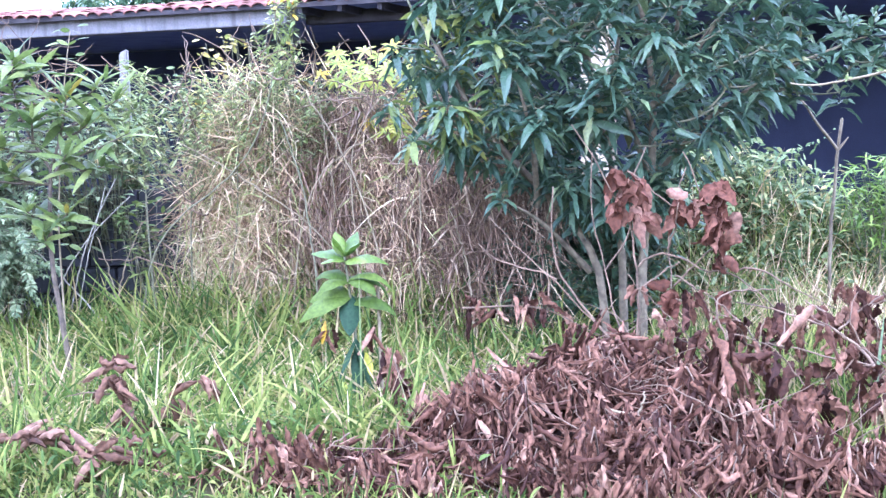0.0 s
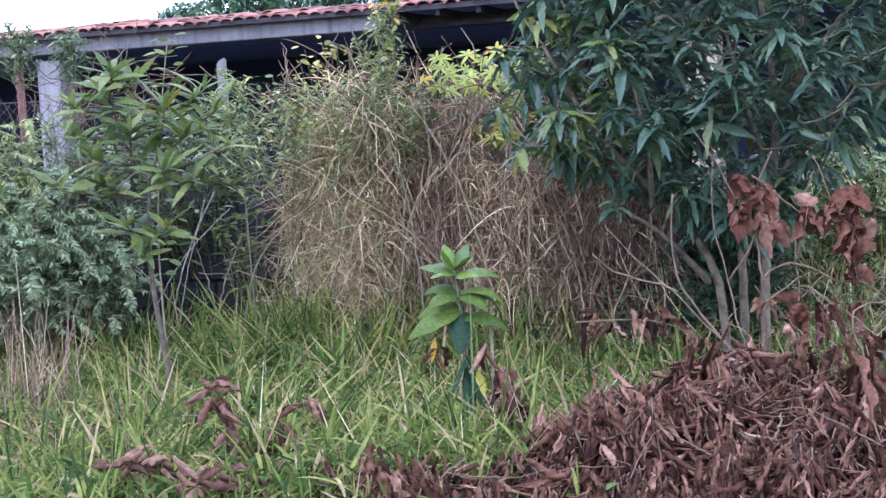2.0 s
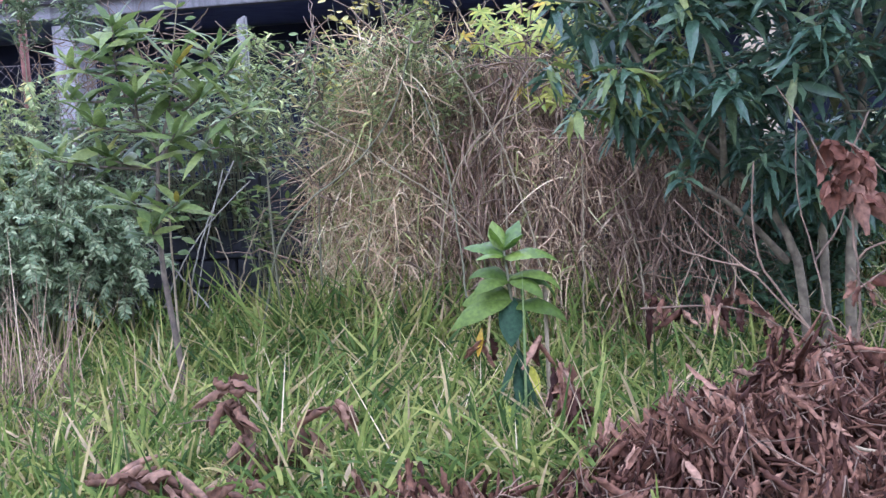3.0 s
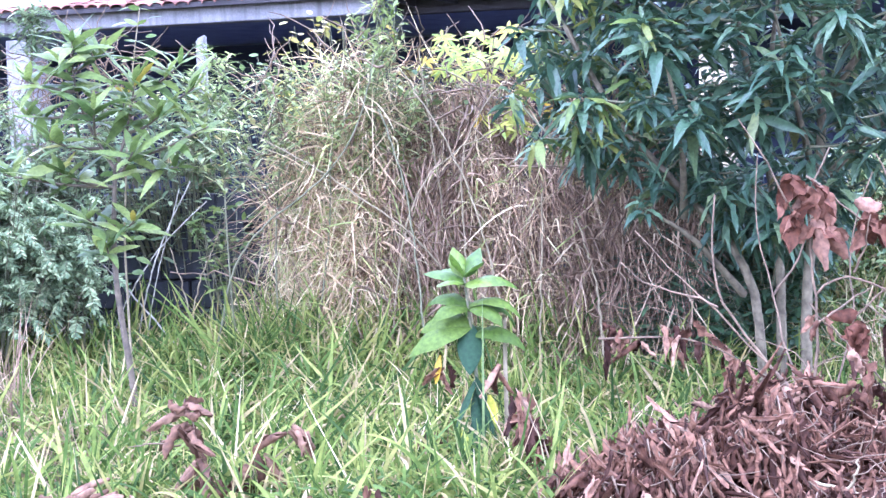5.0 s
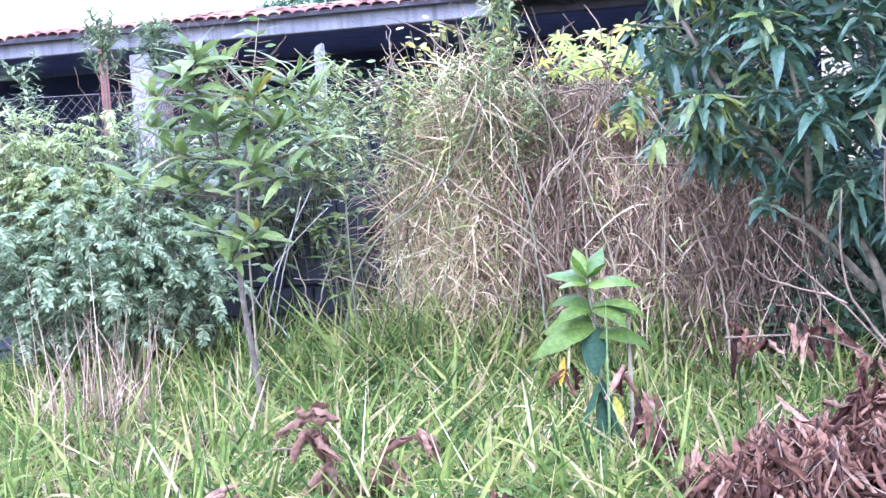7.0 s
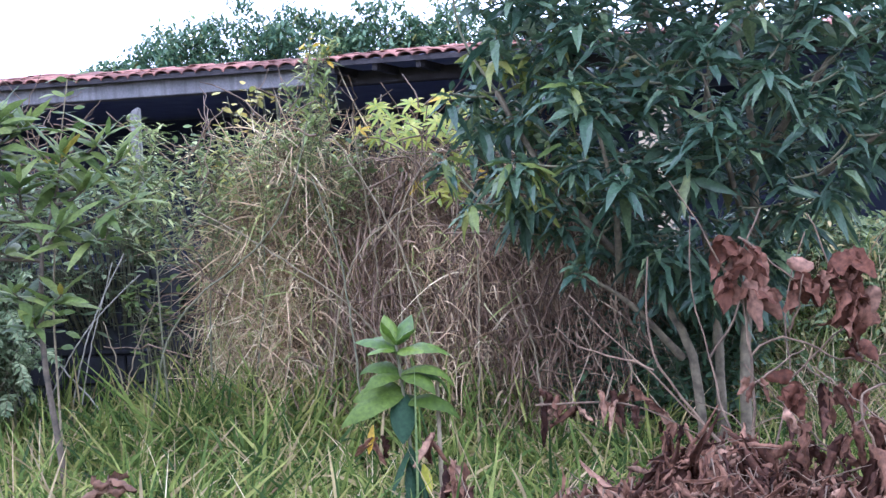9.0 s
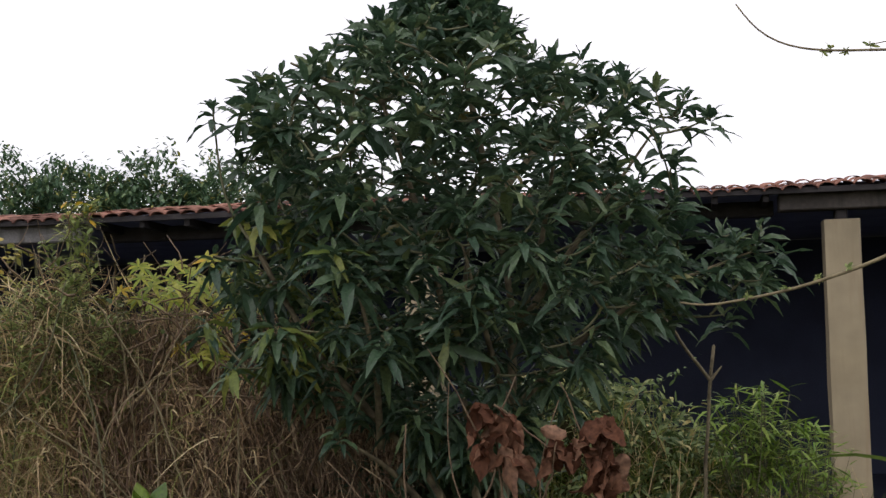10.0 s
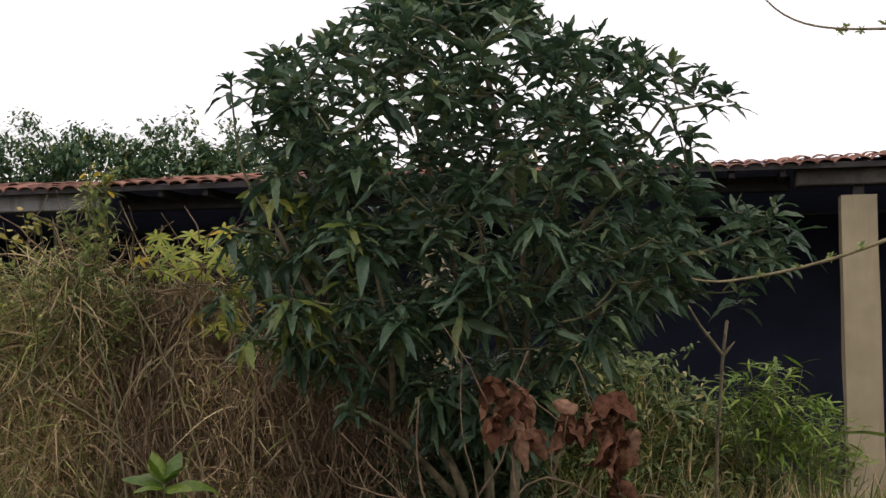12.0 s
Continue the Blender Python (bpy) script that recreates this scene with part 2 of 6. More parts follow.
def part(name, me, material, parent=None, label="", kind=""):
    ob = new(name, me)
    if not me.materials:
        me.materials.append(material)
    if parent:
        ob.parent = parent
    return tagged(ob, label, "", "", kind)


def unit(v):
    v = np.asarray(v, dtype=float)
    return v / np.maximum(np.linalg.norm(v, axis=-1, keepdims=True), 1e-9)


def blade_profile(t):
    return np.minimum(1.0, 0.55 + 1.6 * t) * (1 - t) ** 0.65 + 0.01


def lance_profile(t):
    return np.sin(np.pi * np.clip(t, 0.02, 0.985) ** 0.8) ** 0.8


def oval_profile(t):
    return np.sin(np.pi * np.clip(t, 0.03, 0.985)) ** 0.6


def broad_profile(t):
    return np.sin(np.pi * np.clip(t, 0.02, 0.99) ** 0.85) ** 0.75


def wilt_profile(t):
    return np.sin(np.pi * np.clip(t * 0.92 + 0.05, 0, 1) ** 0.9) ** 0.6


def strips(base, direct, side, length, width, bend, segs=4, across=2, curl=0.0, twist=0.0, profile=blade_profile, wave=0.0, sag=1.0, dent=0.0, bow=0.0):
    """Many leaves or blades at once, as vertices and quads. bend: how far the tip sinks, in lengths; curl: the arc across, in radians."""
    base, direct = np.atleast_2d(base).astype(float), unit(np.atleast_2d(direct))
    n = len(base)
    ones = np.ones(n)
    length, width, bend, curl, twist = (np.asarray(q, dtype=float) * ones for q in (length, width, bend, curl, twist))
    side = np.atleast_2d(side) - (np.atleast_2d(side) * direct).sum(1, keepdims=True) * direct
    side = unit(side)
    t = np.linspace(0, 1, segs + 1)
    path = base[:, None] + length[:, None, None] * direct[:, None] * t[None, :, None]
    drop = (length * bend)[:, None] * (t ** 2)[None]
    path[..., 2] -= drop * sag
    if bow:
        path += (length[:, None] * bow * rng.normal(0, 1, (n, 3)))[:, None] * (t ** 2)[None, :, None]
    shrink = 1 / np.sqrt(1 + bend ** 2 * 0.7)
    path = base[:, None] + (path - base[:, None]) * shrink[:, None, None]
    tang = unit(np.gradient(path, axis=1))
    s = side[:, None] - (side[:, None] * tang).sum(2, keepdims=True) * tang
    s = unit(s)
    u = np.cross(s, tang)
    ang = twist[:, None] * t[None]
    ca, sa = np.cos(ang)[..., None], np.sin(ang)[..., None]
    s, u = s * ca + u * sa, u * ca - s * sa
    w = width[:, None] * profile(t)[None]
    q = np.linspace(-0.5, 0.5, across)
    c = np.maximum(np.abs(curl), 1e-3)[:, None]
    out = np.empty((n, segs + 1, across, 3))
    ph = rng.random(n)[:, None] * 6.28
    for j, a in enumerate(q):
        th = a * c
        rad = w / c
        off_s, off_u = rad * np.sin(th), rad * (1 - np.cos(th))
        if wave:
            off_u = off_u + wave * w * np.sin(t[None] * 14 + ph + a * 4) * abs(a) * 2
        out[:, :, j] = path + s * off_s[..., None] + u * off_u[..., None]
    if dent:
        out += rng.normal(0, 1, out.shape) * (dent * width)[:, None, None, None]
    v = out.reshape(-1, 3)
    i0 = np.arange(segs)[:, None] * across + np.arange(across - 1)[None]
    f1 = np.stack([i0, i0 + 1, i0 + across + 1, i0 + across], -1).reshape(-1, 4)
    f = (f1[None] + (np.arange(n) * (segs + 1) * across)[:, None, None]).reshape(-1, 4)
    return v, f


def tubes(lines, sides=6, wob=0.0):
    """Tapering round stems: lines of (points, radius at the root, radius at the tip)."""
    vs, fs, n0 = [], [], 0
    for pts, r0, r1 in lines:
        p = np.asarray(pts, dtype=float)
        if wob and len(p) < 12:
            k = max(3 * len(p), 8)
            d = np.r_[0, np.cumsum(np.linalg.norm(np.diff(p, axis=0), axis=1))]
            tt = np.linspace(0, d[-1], k)
            p = np.stack([np.interp(tt, d, p[:, i]) for i in range(3)], 1)
            for _ in range(2):
                p[1:-1] = (p[:-2] + 2 * p[1:-1] + p[2:]) / 4
            p[1:-1] += rng.normal(0, wob, (k - 2, 3))
        tg = unit(np.gradient(p, axis=0))
        ref = np.array([0.0, 0, 1]) if abs(tg[0][2]) < 0.8 else np.array([1.0, 0, 0])
        a = unit(np.cross(tg, ref))
        b = np.cross(tg, a)
        rad = np.linspace(r0, r1, len(p))
        th = np.arange(sides) / sides * 2 * np.pi
        ring = p[:, None] + rad[:, None, None] * (a[:, None] * np.cos(th)[None, :, None] + b[:, None] * np.sin(th)[None, :, None])
        vs.append(ring.reshape(-1, 3))
        k = len(p)
        i, j = np.meshgrid(np.arange(k - 1), np.arange(sides), indexing="ij")
        j2 = (j + 1) % sides
        fs.append(np.stack([i * sides + j, i * sides + j2, (i + 1) * sides + j2, (i + 1) * sides + j], -1).reshape(-1, 4) + n0)
        # close the tip with a tiny ring
        tip = p[-1] + tg[-1] * r1
        vs.append(np.repeat(tip[None], sides, 0))
        fs.append(np.stack([(k - 1) * sides + np.arange(sides), (k - 1) * sides + (np.arange(sides) + 1) % sides, k * sides + (np.arange(sides) + 1) % sides, k * sides + np.arange(sides)], -1) + n0)
        n0 += k * sides + sides
    return np.concatenate(vs), np.concatenate(fs)


def joined(*vf):
    vs, fs, n = [], [], 0
    for v, f in vf:
        vs.append(v)
        fs.append(f + n)
        n += len(v)
    return np.concatenate(vs), np.concatenate(fs)


def box(x0, x1, y0, y1, z0, z1, bevel=0.01, name="box", jitter=0.0):
    bm = bmesh.new()
    bmesh.ops.create_cube(bm, size=1)
    for v in bm.verts:
        v.co = Vector((x0 + (v.co.x + 0.5) * (x1 - x0), y0 + (v.co.y + 0.5) * (y1 - y0), z0 + (v.co.z + 0.5) * (z1 - z0)))
        if jitter:
            v.co += Vector(rng.normal(0, jitter, 3))
    if bevel:
        bmesh.ops.bevel(bm, geom=bm.edges[:], offset=bevel, segments=1, affect="EDGES")
    me = bpy.data.meshes.new(name)
    bm.to_mesh(me)
    bm.free()
    return me


def rand_dir(n, up=0.0, spread=1.0):
    a = rng.random(n) * 2 * np.pi
    h = np.stack([np.cos(a), np.sin(a), np.zeros(n)], 1) * spread
    h[:, 2] = up
    return h


def flat_side(d):
    s = np.cross(d, [0, 0, 1.0])
    bad = np.linalg.norm(s, axis=1) < 0.05
    s[bad] = [1, 0, 0]
    return unit(s)


def leaf_mesh(name, length, width, bend, curl, segs=5, across=3, profile=lance_profile, wave=0.05):
    """One leaf that grows along +x from its foot, its face up."""
    v, f = strips([[0, 0, 0]], [[1, 0, 0.0]], [[0, 1, 0]], length, width, bend, segs, across, curl, 0.0, profile, wave)
    return mesh_from(name, v, f)


def leaf_objects(name, meshes, material, parent, feet, dirs, scales, rolls, origin):
    """Leaves as objects of their own under their plant, on a few shared meshes."""
    for i, (p, d, s, r) in enumerate(zip(feet, dirs, scales, rolls)):
        x = Vector(d).normalized()
        z = Vector((0, 0, 1)) if abs(x.z) < 0.97 else Vector((0, 1, 0))
        y = z.cross(x).normalized()
        z = x.cross(y)
        rot = Matrix((x, y, z)).transposed().to_4x4()
        ob = part(name, meshes[i % len(meshes)], material, parent)
        ob.matrix_basis = Matrix.Translation(Vector(p) - Vector(origin)) @ rot @ pose(0, 0, 0, math.degrees(r)) @ Matrix.Scale(s, 4)


# ---- ground ----
def bump(x, y, cx, cy, sx, sy, h):
    return h * np.exp(-(((x - cx) / sx) ** 2) - ((y - cy) / sy) ** 2)


def ground_h(x, y):
    x, y = np.asarray(x, dtype=float), np.asarray(y, dtype=float)
    h = bump(x, y, 1.9, 10.4, 0.8, 0.8, 1.18) + bump(x, y, 2.85, 10.4, 0.55, 0.75, 0.5)
    h = h + bump(x, y, -0.6, 9.9, 1.6, 0.7, 0.35)
    k = np.clip((y - 10.9 + 0.268 * (x - 4.0)) / 1.4, 0, 1)
    h = h - 0.24 * k * k * (3 - 2 * k)
    near = np.exp(-((x / 9) ** 2) - ((y - 8) / 9) ** 2)
    return h + near * 0.03 * (np.sin(1.7 * x + 0.6 * y) + np.sin(2.3 * y - 0.9 * x + 1.0)) - 0.01


def pile_h(x, y):
    x, y = np.asarray(x, dtype=float), np.asarray(y, dtype=float)
    h = bump(x, y, 0.78, 6.2, 0.44, 0.6, 0.29) + bump(x, y, 0.55, 5.5, 0.48, 0.5, 0.22) + bump(x, y, 1.05, 5.15, 0.45, 0.45, 0.18)
    h = h + bump(x, y, 1.0, 4.7, 0.75, 0.5, 0.16) + bump(x, y, 1.9, 4.45, 0.7, 0.35, 0.12) + bump(x, y, -0.45, 4.75, 0.5, 0.3, 0.10) + bump(x, y, 0.12, 5.3, 0.3, 0.38, 0.2) + bump(x, y, 0.8, 6.8, 0.35, 0.3, 0.12) + bump(x, y, -0.85, 4.95, 0.4, 0.22, 0.08)
    lump = 0.5 * np.sin(7 * x + 3 * np.sin(5 * y)) + 0.5 * np.sin(9 * y - 4 * x)
    return np.maximum(h * (1 + 0.22 * lump) - 0.03, 0)


def build_ground():
    ax = np.concatenate([-np.geomspace(900, 9, 14), np.linspace(-8, 8, 101), np.geomspace(9, 900, 14)])
    ay = np.concatenate([-np.geomspace(900, 5, 14), np.linspace(-4, 18, 131), np.geomspace(19, 900, 14)])
    gx, gy = np.meshgrid(ax, ay)
    gz = ground_h(gx, gy)
    v = np.stack([gx, gy, gz], -1).reshape(-1, 3)
    k = len(ax)
    i, j = np.meshgrid(np.arange(len(ay) - 1), np.arange(k - 1), indexing="ij")
    f = np.stack([i * k + j, i * k + j + 1, (i + 1) * k + j + 1, (i + 1) * k + j], -1).reshape(-1, 4)
    g = part("ground", mesh_from("ground", v, f), M_SOIL)
    tagged(g, "dark soil of an overgrown back lot with a low bank", "ground", "", "structure")


build_ground()


# ---- shed ----
def tile_arc(width, length, thick, segs=5):
    """One curved clay tile that lies along +y, open side down."""
    r = width / 2
    th = np.linspace(0, np.pi, segs + 1)
    prof_o = np.stack([np.cos(th) * r, np.sin(th) * r * 0.52], 1)
    prof_i = np.stack([np.cos(th) * (r - thick), np.sin(th) * (r - thick) * 0.52], 1)
    v = []
    for y in (0, length):
        s = 1 if y == 0 else 0.85
        for a in prof_o:
            v.append((a[0] * s, y, a[1] * s))
        for a in prof_i:
            v.append((a[0] * s, y, a[1] * s))
    n = segs + 1
    f = []
    for i in range(segs):
        f.append((i, i + 1, 2 * n + i + 1, 2 * n + i))
        f.append((n + i, 3 * n + i, 3 * n + i + 1, n + i + 1))
        f.append((i, n + i, n + i + 1, i + 1))
    return np.array(v), np.array(f)


def build_shed():
    shed = thing("shed", (5.09, 13.2, 0), "long open-fronted shed with clay tile roof and dark interior", "shed", rz=-15)
    xl, xr, depth = -22.0, 6.5, 6.0
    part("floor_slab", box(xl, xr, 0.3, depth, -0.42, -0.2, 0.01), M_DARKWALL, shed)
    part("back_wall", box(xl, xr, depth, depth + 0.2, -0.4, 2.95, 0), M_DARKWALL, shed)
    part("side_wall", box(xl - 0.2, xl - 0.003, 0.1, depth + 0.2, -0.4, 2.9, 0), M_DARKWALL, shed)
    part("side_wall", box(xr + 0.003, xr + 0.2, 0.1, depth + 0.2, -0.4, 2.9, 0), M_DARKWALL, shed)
    # cream column under the beam, with a worn foot and a small capping pad
    for x in (0.0, -4.07, -12.2):
        bm = bmesh.new()
        bmesh.ops.create_cube(bm, size=1)
        for v in bm.verts:
            v.co = Vector((x + v.co.x * 0.335, v.co.y * 0.34 + 0.2, -0.4 + (v.co.z + 0.5) * 3.12))
        bmesh.ops.subdivide_edges(bm, edges=bm.edges[:], cuts=7, use_grid_fill=True)
        for v in bm.verts:
            k = noise.noise(v.co * 3.0) * 0.008
            v.co.x += k
            v.co.y += noise.noise(v.co * 3.0 + Vector((5, 1, 2))) * 0.008
        me = bpy.data.meshes.new("column")
        bm.to_mesh(me)
        bm.free()
        part("column", me, M_BEAM if x < -10 else M_COLUMN, shed, "weathered grey rendered column" if x < -10 else "cream rendered column, stained")
        part("pad", box(x - 0.05, x + 0.06, 0.1, 0.3, 2.71, 2.822, 0.01), M_TIMBER, shed)
    part("beam", box(-0.58, xr, 0.02, 0.3, 2.82, 2.985, 0.012), M_BEAM_BROWN, shed, "brown stained concrete beam")
    part("beam", box(xl, -7.65, 0.02, 0.3, 2.80, 2.985, 0.012), M_BEAM, shed, "grey concrete beam, weathered")
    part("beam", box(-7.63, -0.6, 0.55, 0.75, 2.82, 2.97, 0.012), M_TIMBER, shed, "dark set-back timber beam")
    # roof: two low slopes on a boarded deck
    slope = radians(8.8)
    run = 1.0
    roof_z = 2.99
    v = np.array([(xl - 0.3, -0.12, roof_z), (xr + 0.3, -0.12, roof_z), (xr + 0.3, run, roof_z + run * math.tan(slope)), (xl - 0.3, run, roof_z + run * math.tan(slope)),
                  (xr + 0.3, depth + 0.6, 2.96), (xl - 0.3, depth + 0.6, 2.96)])
    v = np.concatenate([v, v + [0, 0, 0.03]])
    f = np.array([(0, 3, 2, 1), (3, 5, 4, 2), (6, 7, 8, 9), (9, 8, 10, 11), (0, 1, 7, 6), (5, 11, 10, 4), (1, 2, 8, 7), (2, 4, 10, 8), (0, 6, 9, 3), (3, 9, 11, 5)])
    roof = part("roof", mesh_from("roof", v, f, False), M_DECK, shed, "low pitched roof of red clay tiles")
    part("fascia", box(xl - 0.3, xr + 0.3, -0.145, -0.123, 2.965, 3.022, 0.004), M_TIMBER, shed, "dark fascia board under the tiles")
    for k in range(15):
        x = -7.45 + k * 0.48
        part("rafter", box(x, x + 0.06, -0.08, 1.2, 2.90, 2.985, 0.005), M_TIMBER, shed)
    w = 0.165
    tv, tf = tile_arc(w * 1.06, 0.46, 0.012)
    meshes = []
    for k in range(4):
        q = tv + rng.normal(0, 0.0025, tv.shape)
        meshes.append(mesh_from("tile", q, tf))
        meshes[-1].materials.append(M_TILE)
    rest = []
    cols = int((xr - xl + 0.6) / w)
    kept = 0
    for row in range(3):
        for c in range(cols):
            x = xl - 0.25 + c * w
            wav = 0.012 * math.sin(x * 0.9) + 0.008 * math.sin(x * 2.7 + 1)
            y = -0.17 + row * 0.36 + rng.normal(0, 0.008)
            z = roof_z + 0.028 + (y + 0.12) * math.tan(slope) + wav + rng.normal(0, 0.005)
            m = Matrix.Translation((x, y, z)) @ pose(0, 0, 0, math.degrees(slope) - 1.0 + rng.normal(0, 0.6), rng.normal(0, 2.5), rng.normal(0, 1.6))
            if row < 2 and -13.6 < x < 3.2 and kept < 300:
                part("tile", meshes[rng.integers(4)], M_TILE, roof).matrix_basis = m
                kept += 1
            else:
                mm = np.array(m)
                rest.append((tv @ mm[:3, :3].T + mm[:3, 3], tf))
    part("tile_rest", mesh_from("tile_rest", *joined(*rest)), M_TILE, roof, "", "stuff")


build_shed()


# ---- fence and block wall ----
def build_fence():
    fence = thing("fence", (-2.79, 10.0, 0), "old wire fence with concrete and rusty posts, overgrown", "fence")
    bm = bmesh.new()
    bmesh.ops.create_cube(bm, size=1)
    for v in bm.verts:
        top = v.co.z > 0
        s = 0.066 if top else 0.10
        v.co = Vector((v.co.x * s, v.co.y * s, -0.1 if not top else 2.25 + v.co.x * 0.035))
    bmesh.ops.bevel(bm, geom=bm.edges[:], offset=0.012, segments=2, affect="EDGES")
    me = bpy.data.meshes.new("post")
    bm.to_mesh(me)
    bm.free()
    part("post", me, M_POST, fence, "grey concrete post with a chipped top")
    for x in (-1.63,):
        v, f = tubes([([(x, 0.0, -0.1), (x + 0.01, 0, 1.2), (x - 0.01, 0, 2.42)], 0.035, 0.033)], 8)
        part("post", mesh_from("post", v, f), M_RUST, fence, "rusty steel post")
    lines = []
    # diamond wire, woven on the slant
    x0, x1, z0, z1, d = -3.1, -0.75, 0.9, 2.0, 0.08
    a = x0 - (z1 - z0)
    while a < x1:
        for sgn in (1, -1):
            s = a if sgn > 0 else a + (z1 - z0)
            p, q = (s, z0), (s + sgn * (z1 - z0), z1)
            lo, hi = 0.0, 1.0
            dx = q[0] - p[0]
            t0, t1 = sorted(((x0 - p[0]) / dx, (x1 - p[0]) / dx))
            lo, hi = max(lo, t0), min(hi, t1)
            if hi - lo > 0.03:
                e = [(p[0] + dx * t, 0.05 + 0.004 * sgn, p[1] + (q[1] - p[1]) * t) for t in (lo, hi)]
                lines.append((e, 0.0012, 0.0012))
        a += d
    for z in (1.2, 2.0):
        lines.append(([(x0, 0.05, z), (x1, 0.05, z)], 0.0022, 0.0022))
    part("wire_mesh", mesh_from("wire_mesh", *tubes(lines, 3)), M_WIRE, fence, "diamond wire mesh", "stuff")


def build_block_wall():
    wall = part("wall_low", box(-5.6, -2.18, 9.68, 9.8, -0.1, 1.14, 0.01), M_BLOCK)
    tagged(wall, "dark concrete block wall, partly hidden by weeds", "wall", "", "structure")
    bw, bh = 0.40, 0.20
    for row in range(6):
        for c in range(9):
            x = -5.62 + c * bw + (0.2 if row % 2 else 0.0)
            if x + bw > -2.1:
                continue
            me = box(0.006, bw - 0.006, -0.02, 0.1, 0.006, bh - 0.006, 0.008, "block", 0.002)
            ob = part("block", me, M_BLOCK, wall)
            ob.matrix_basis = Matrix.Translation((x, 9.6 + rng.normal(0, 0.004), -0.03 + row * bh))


build_fence()
build_block_wall()


# ---- mango tree ----
def spline(pts, k=10):
    p = np.asarray(pts, dtype=float)
    d = np.r_[0, np.cumsum(np.linalg.norm(np.diff(p, axis=0), axis=1))]
    t = np.linspace(0, d[-1], k)
    q = np.stack([np.interp(t, d, p[:, i]) for i in range(3)], 1)
    for _ in range(3):
        q[1:-1] = (q[:-2] + 2 * q[1:-1] + q[2:]) / 4
    return q


def mango_outline(z):
    zs = [0.75, 1.0, 1.35, 1.62, 1.9, 2.15, 2.5, 2.85, 3.05, 3.25, 3.5, 3.72]
    lo = [0.62, 0.52, 0.02, -0.42, -0.50, -0.46, -0.42, -0.45, -0.36, 0.08, 0.52, 0.72]
    hi = [0.90, 1.15, 1.55, 1.90, 2.30, 2.22, 2.22, 2.2, 2.02, 1.6, 1.22, 1.0]
    return np.interp(z, zs, lo), np.interp(z, zs, hi)


def build_mango():
    org = np.array([1.0, 8.05, 0.0])
    tree = thing("mango_tree", org, "young mango tree with dense drooping dark green leaves", "tree")
    trunks = [
        [(1.10, 8.0, -0.05), (1.09, 8.0, 0.64), (1.16, 8.02, 1.19), (1.23, 8.05, 1.7), (1.12, 8.1, 2.4), (0.9, 8.05, 3.4)],
        [(0.98, 8.2, -0.05), (1.0, 8.2, 0.7), (0.92, 8.3, 1.4), (0.75, 8.3, 2.2), (0.5, 8.2, 3.0)],
        [(0.86, 8.0, -0.05), (0.86, 8.0, 0.3), (0.83, 8.0, 0.68), (0.68, 7.95, 0.95), (0.40, 7.9, 1.2), (0.05, 7.85, 1.6), (-0.2, 7.85, 2.1)],
    ]
    limbs = [
        [(1.16, 8.02, 1.19), (1.5, 7.85, 1.6), (2.0, 7.75, 1.9), (2.48, 7.7, 2.06)],
        [(1.23, 8.05, 1.7), (1.6, 8.0, 2.2), (2.0, 7.95, 2.75)],
        [(1.12, 8.1, 2.4), (1.45, 8.2, 2.8), (1.65, 8.2, 3.15)],
        [(0.75, 8.3, 2.2), (0.2, 8.1, 2.5), (-0.3, 7.95, 2.85)],
        [(0.5, 8.2, 3.0), (0.2, 8.1, 3.1), (-0.02, 8.05, 3.2)],
        [(0.76, 8.0, 0.61), (0.45, 7.75, 0.97), (0.2, 7.55, 1.12)],
        [(0.92, 8.3, 1.4), (1.0, 8.7, 2.0), (1.1, 8.8, 2.6)],
        [(1.16, 8.02, 1.19), (1.0, 7.6, 1.6), (0.85, 7.35, 2.1)],
        [(1.23, 8.05, 1.7), (1.3, 7.6, 2.1), (1.35, 7.35, 2.6)],
        [(0.43, 7.9, 1.05), (0.4, 7.5, 1.5), (0.3, 7.3, 1.9)],
    ]
    limbs += [[(-0.2, 7.85, 2.1), (-0.4, 7.88, 2.4), (-0.45, 7.9, 2.92)], [(2.0, 7.95, 2.75), (2.2, 7.92, 2.78), (2.33, 7.9, 2.84)]]
    for i, p in enumerate(trunks):
        v, f = tubes([(spline(p, 16) - org, (0.033, 0.028, 0.030)[i], 0.012)], 9, 0)
        part("trunk", mesh_from("trunk", v + rng.normal(0, 0.003, v.shape), f), M_BARK, tree)
    for i, p in enumerate(limbs):
        v, f = tubes([(spline(p, 10) - org, 0.024 if i < 10 else 0.009, 0.007 if i < 10 else 0.005)], 7)
        part("limb", mesh_from("limb", v, f), M_BARK if i < 10 else M_TWIG, tree)
    nodes = np.concatenate([spline(p, 14)[4:] for p in trunks + limbs])
    # shoots that end in whorls of leaves, most of them near the outside of the crown
    tips = []
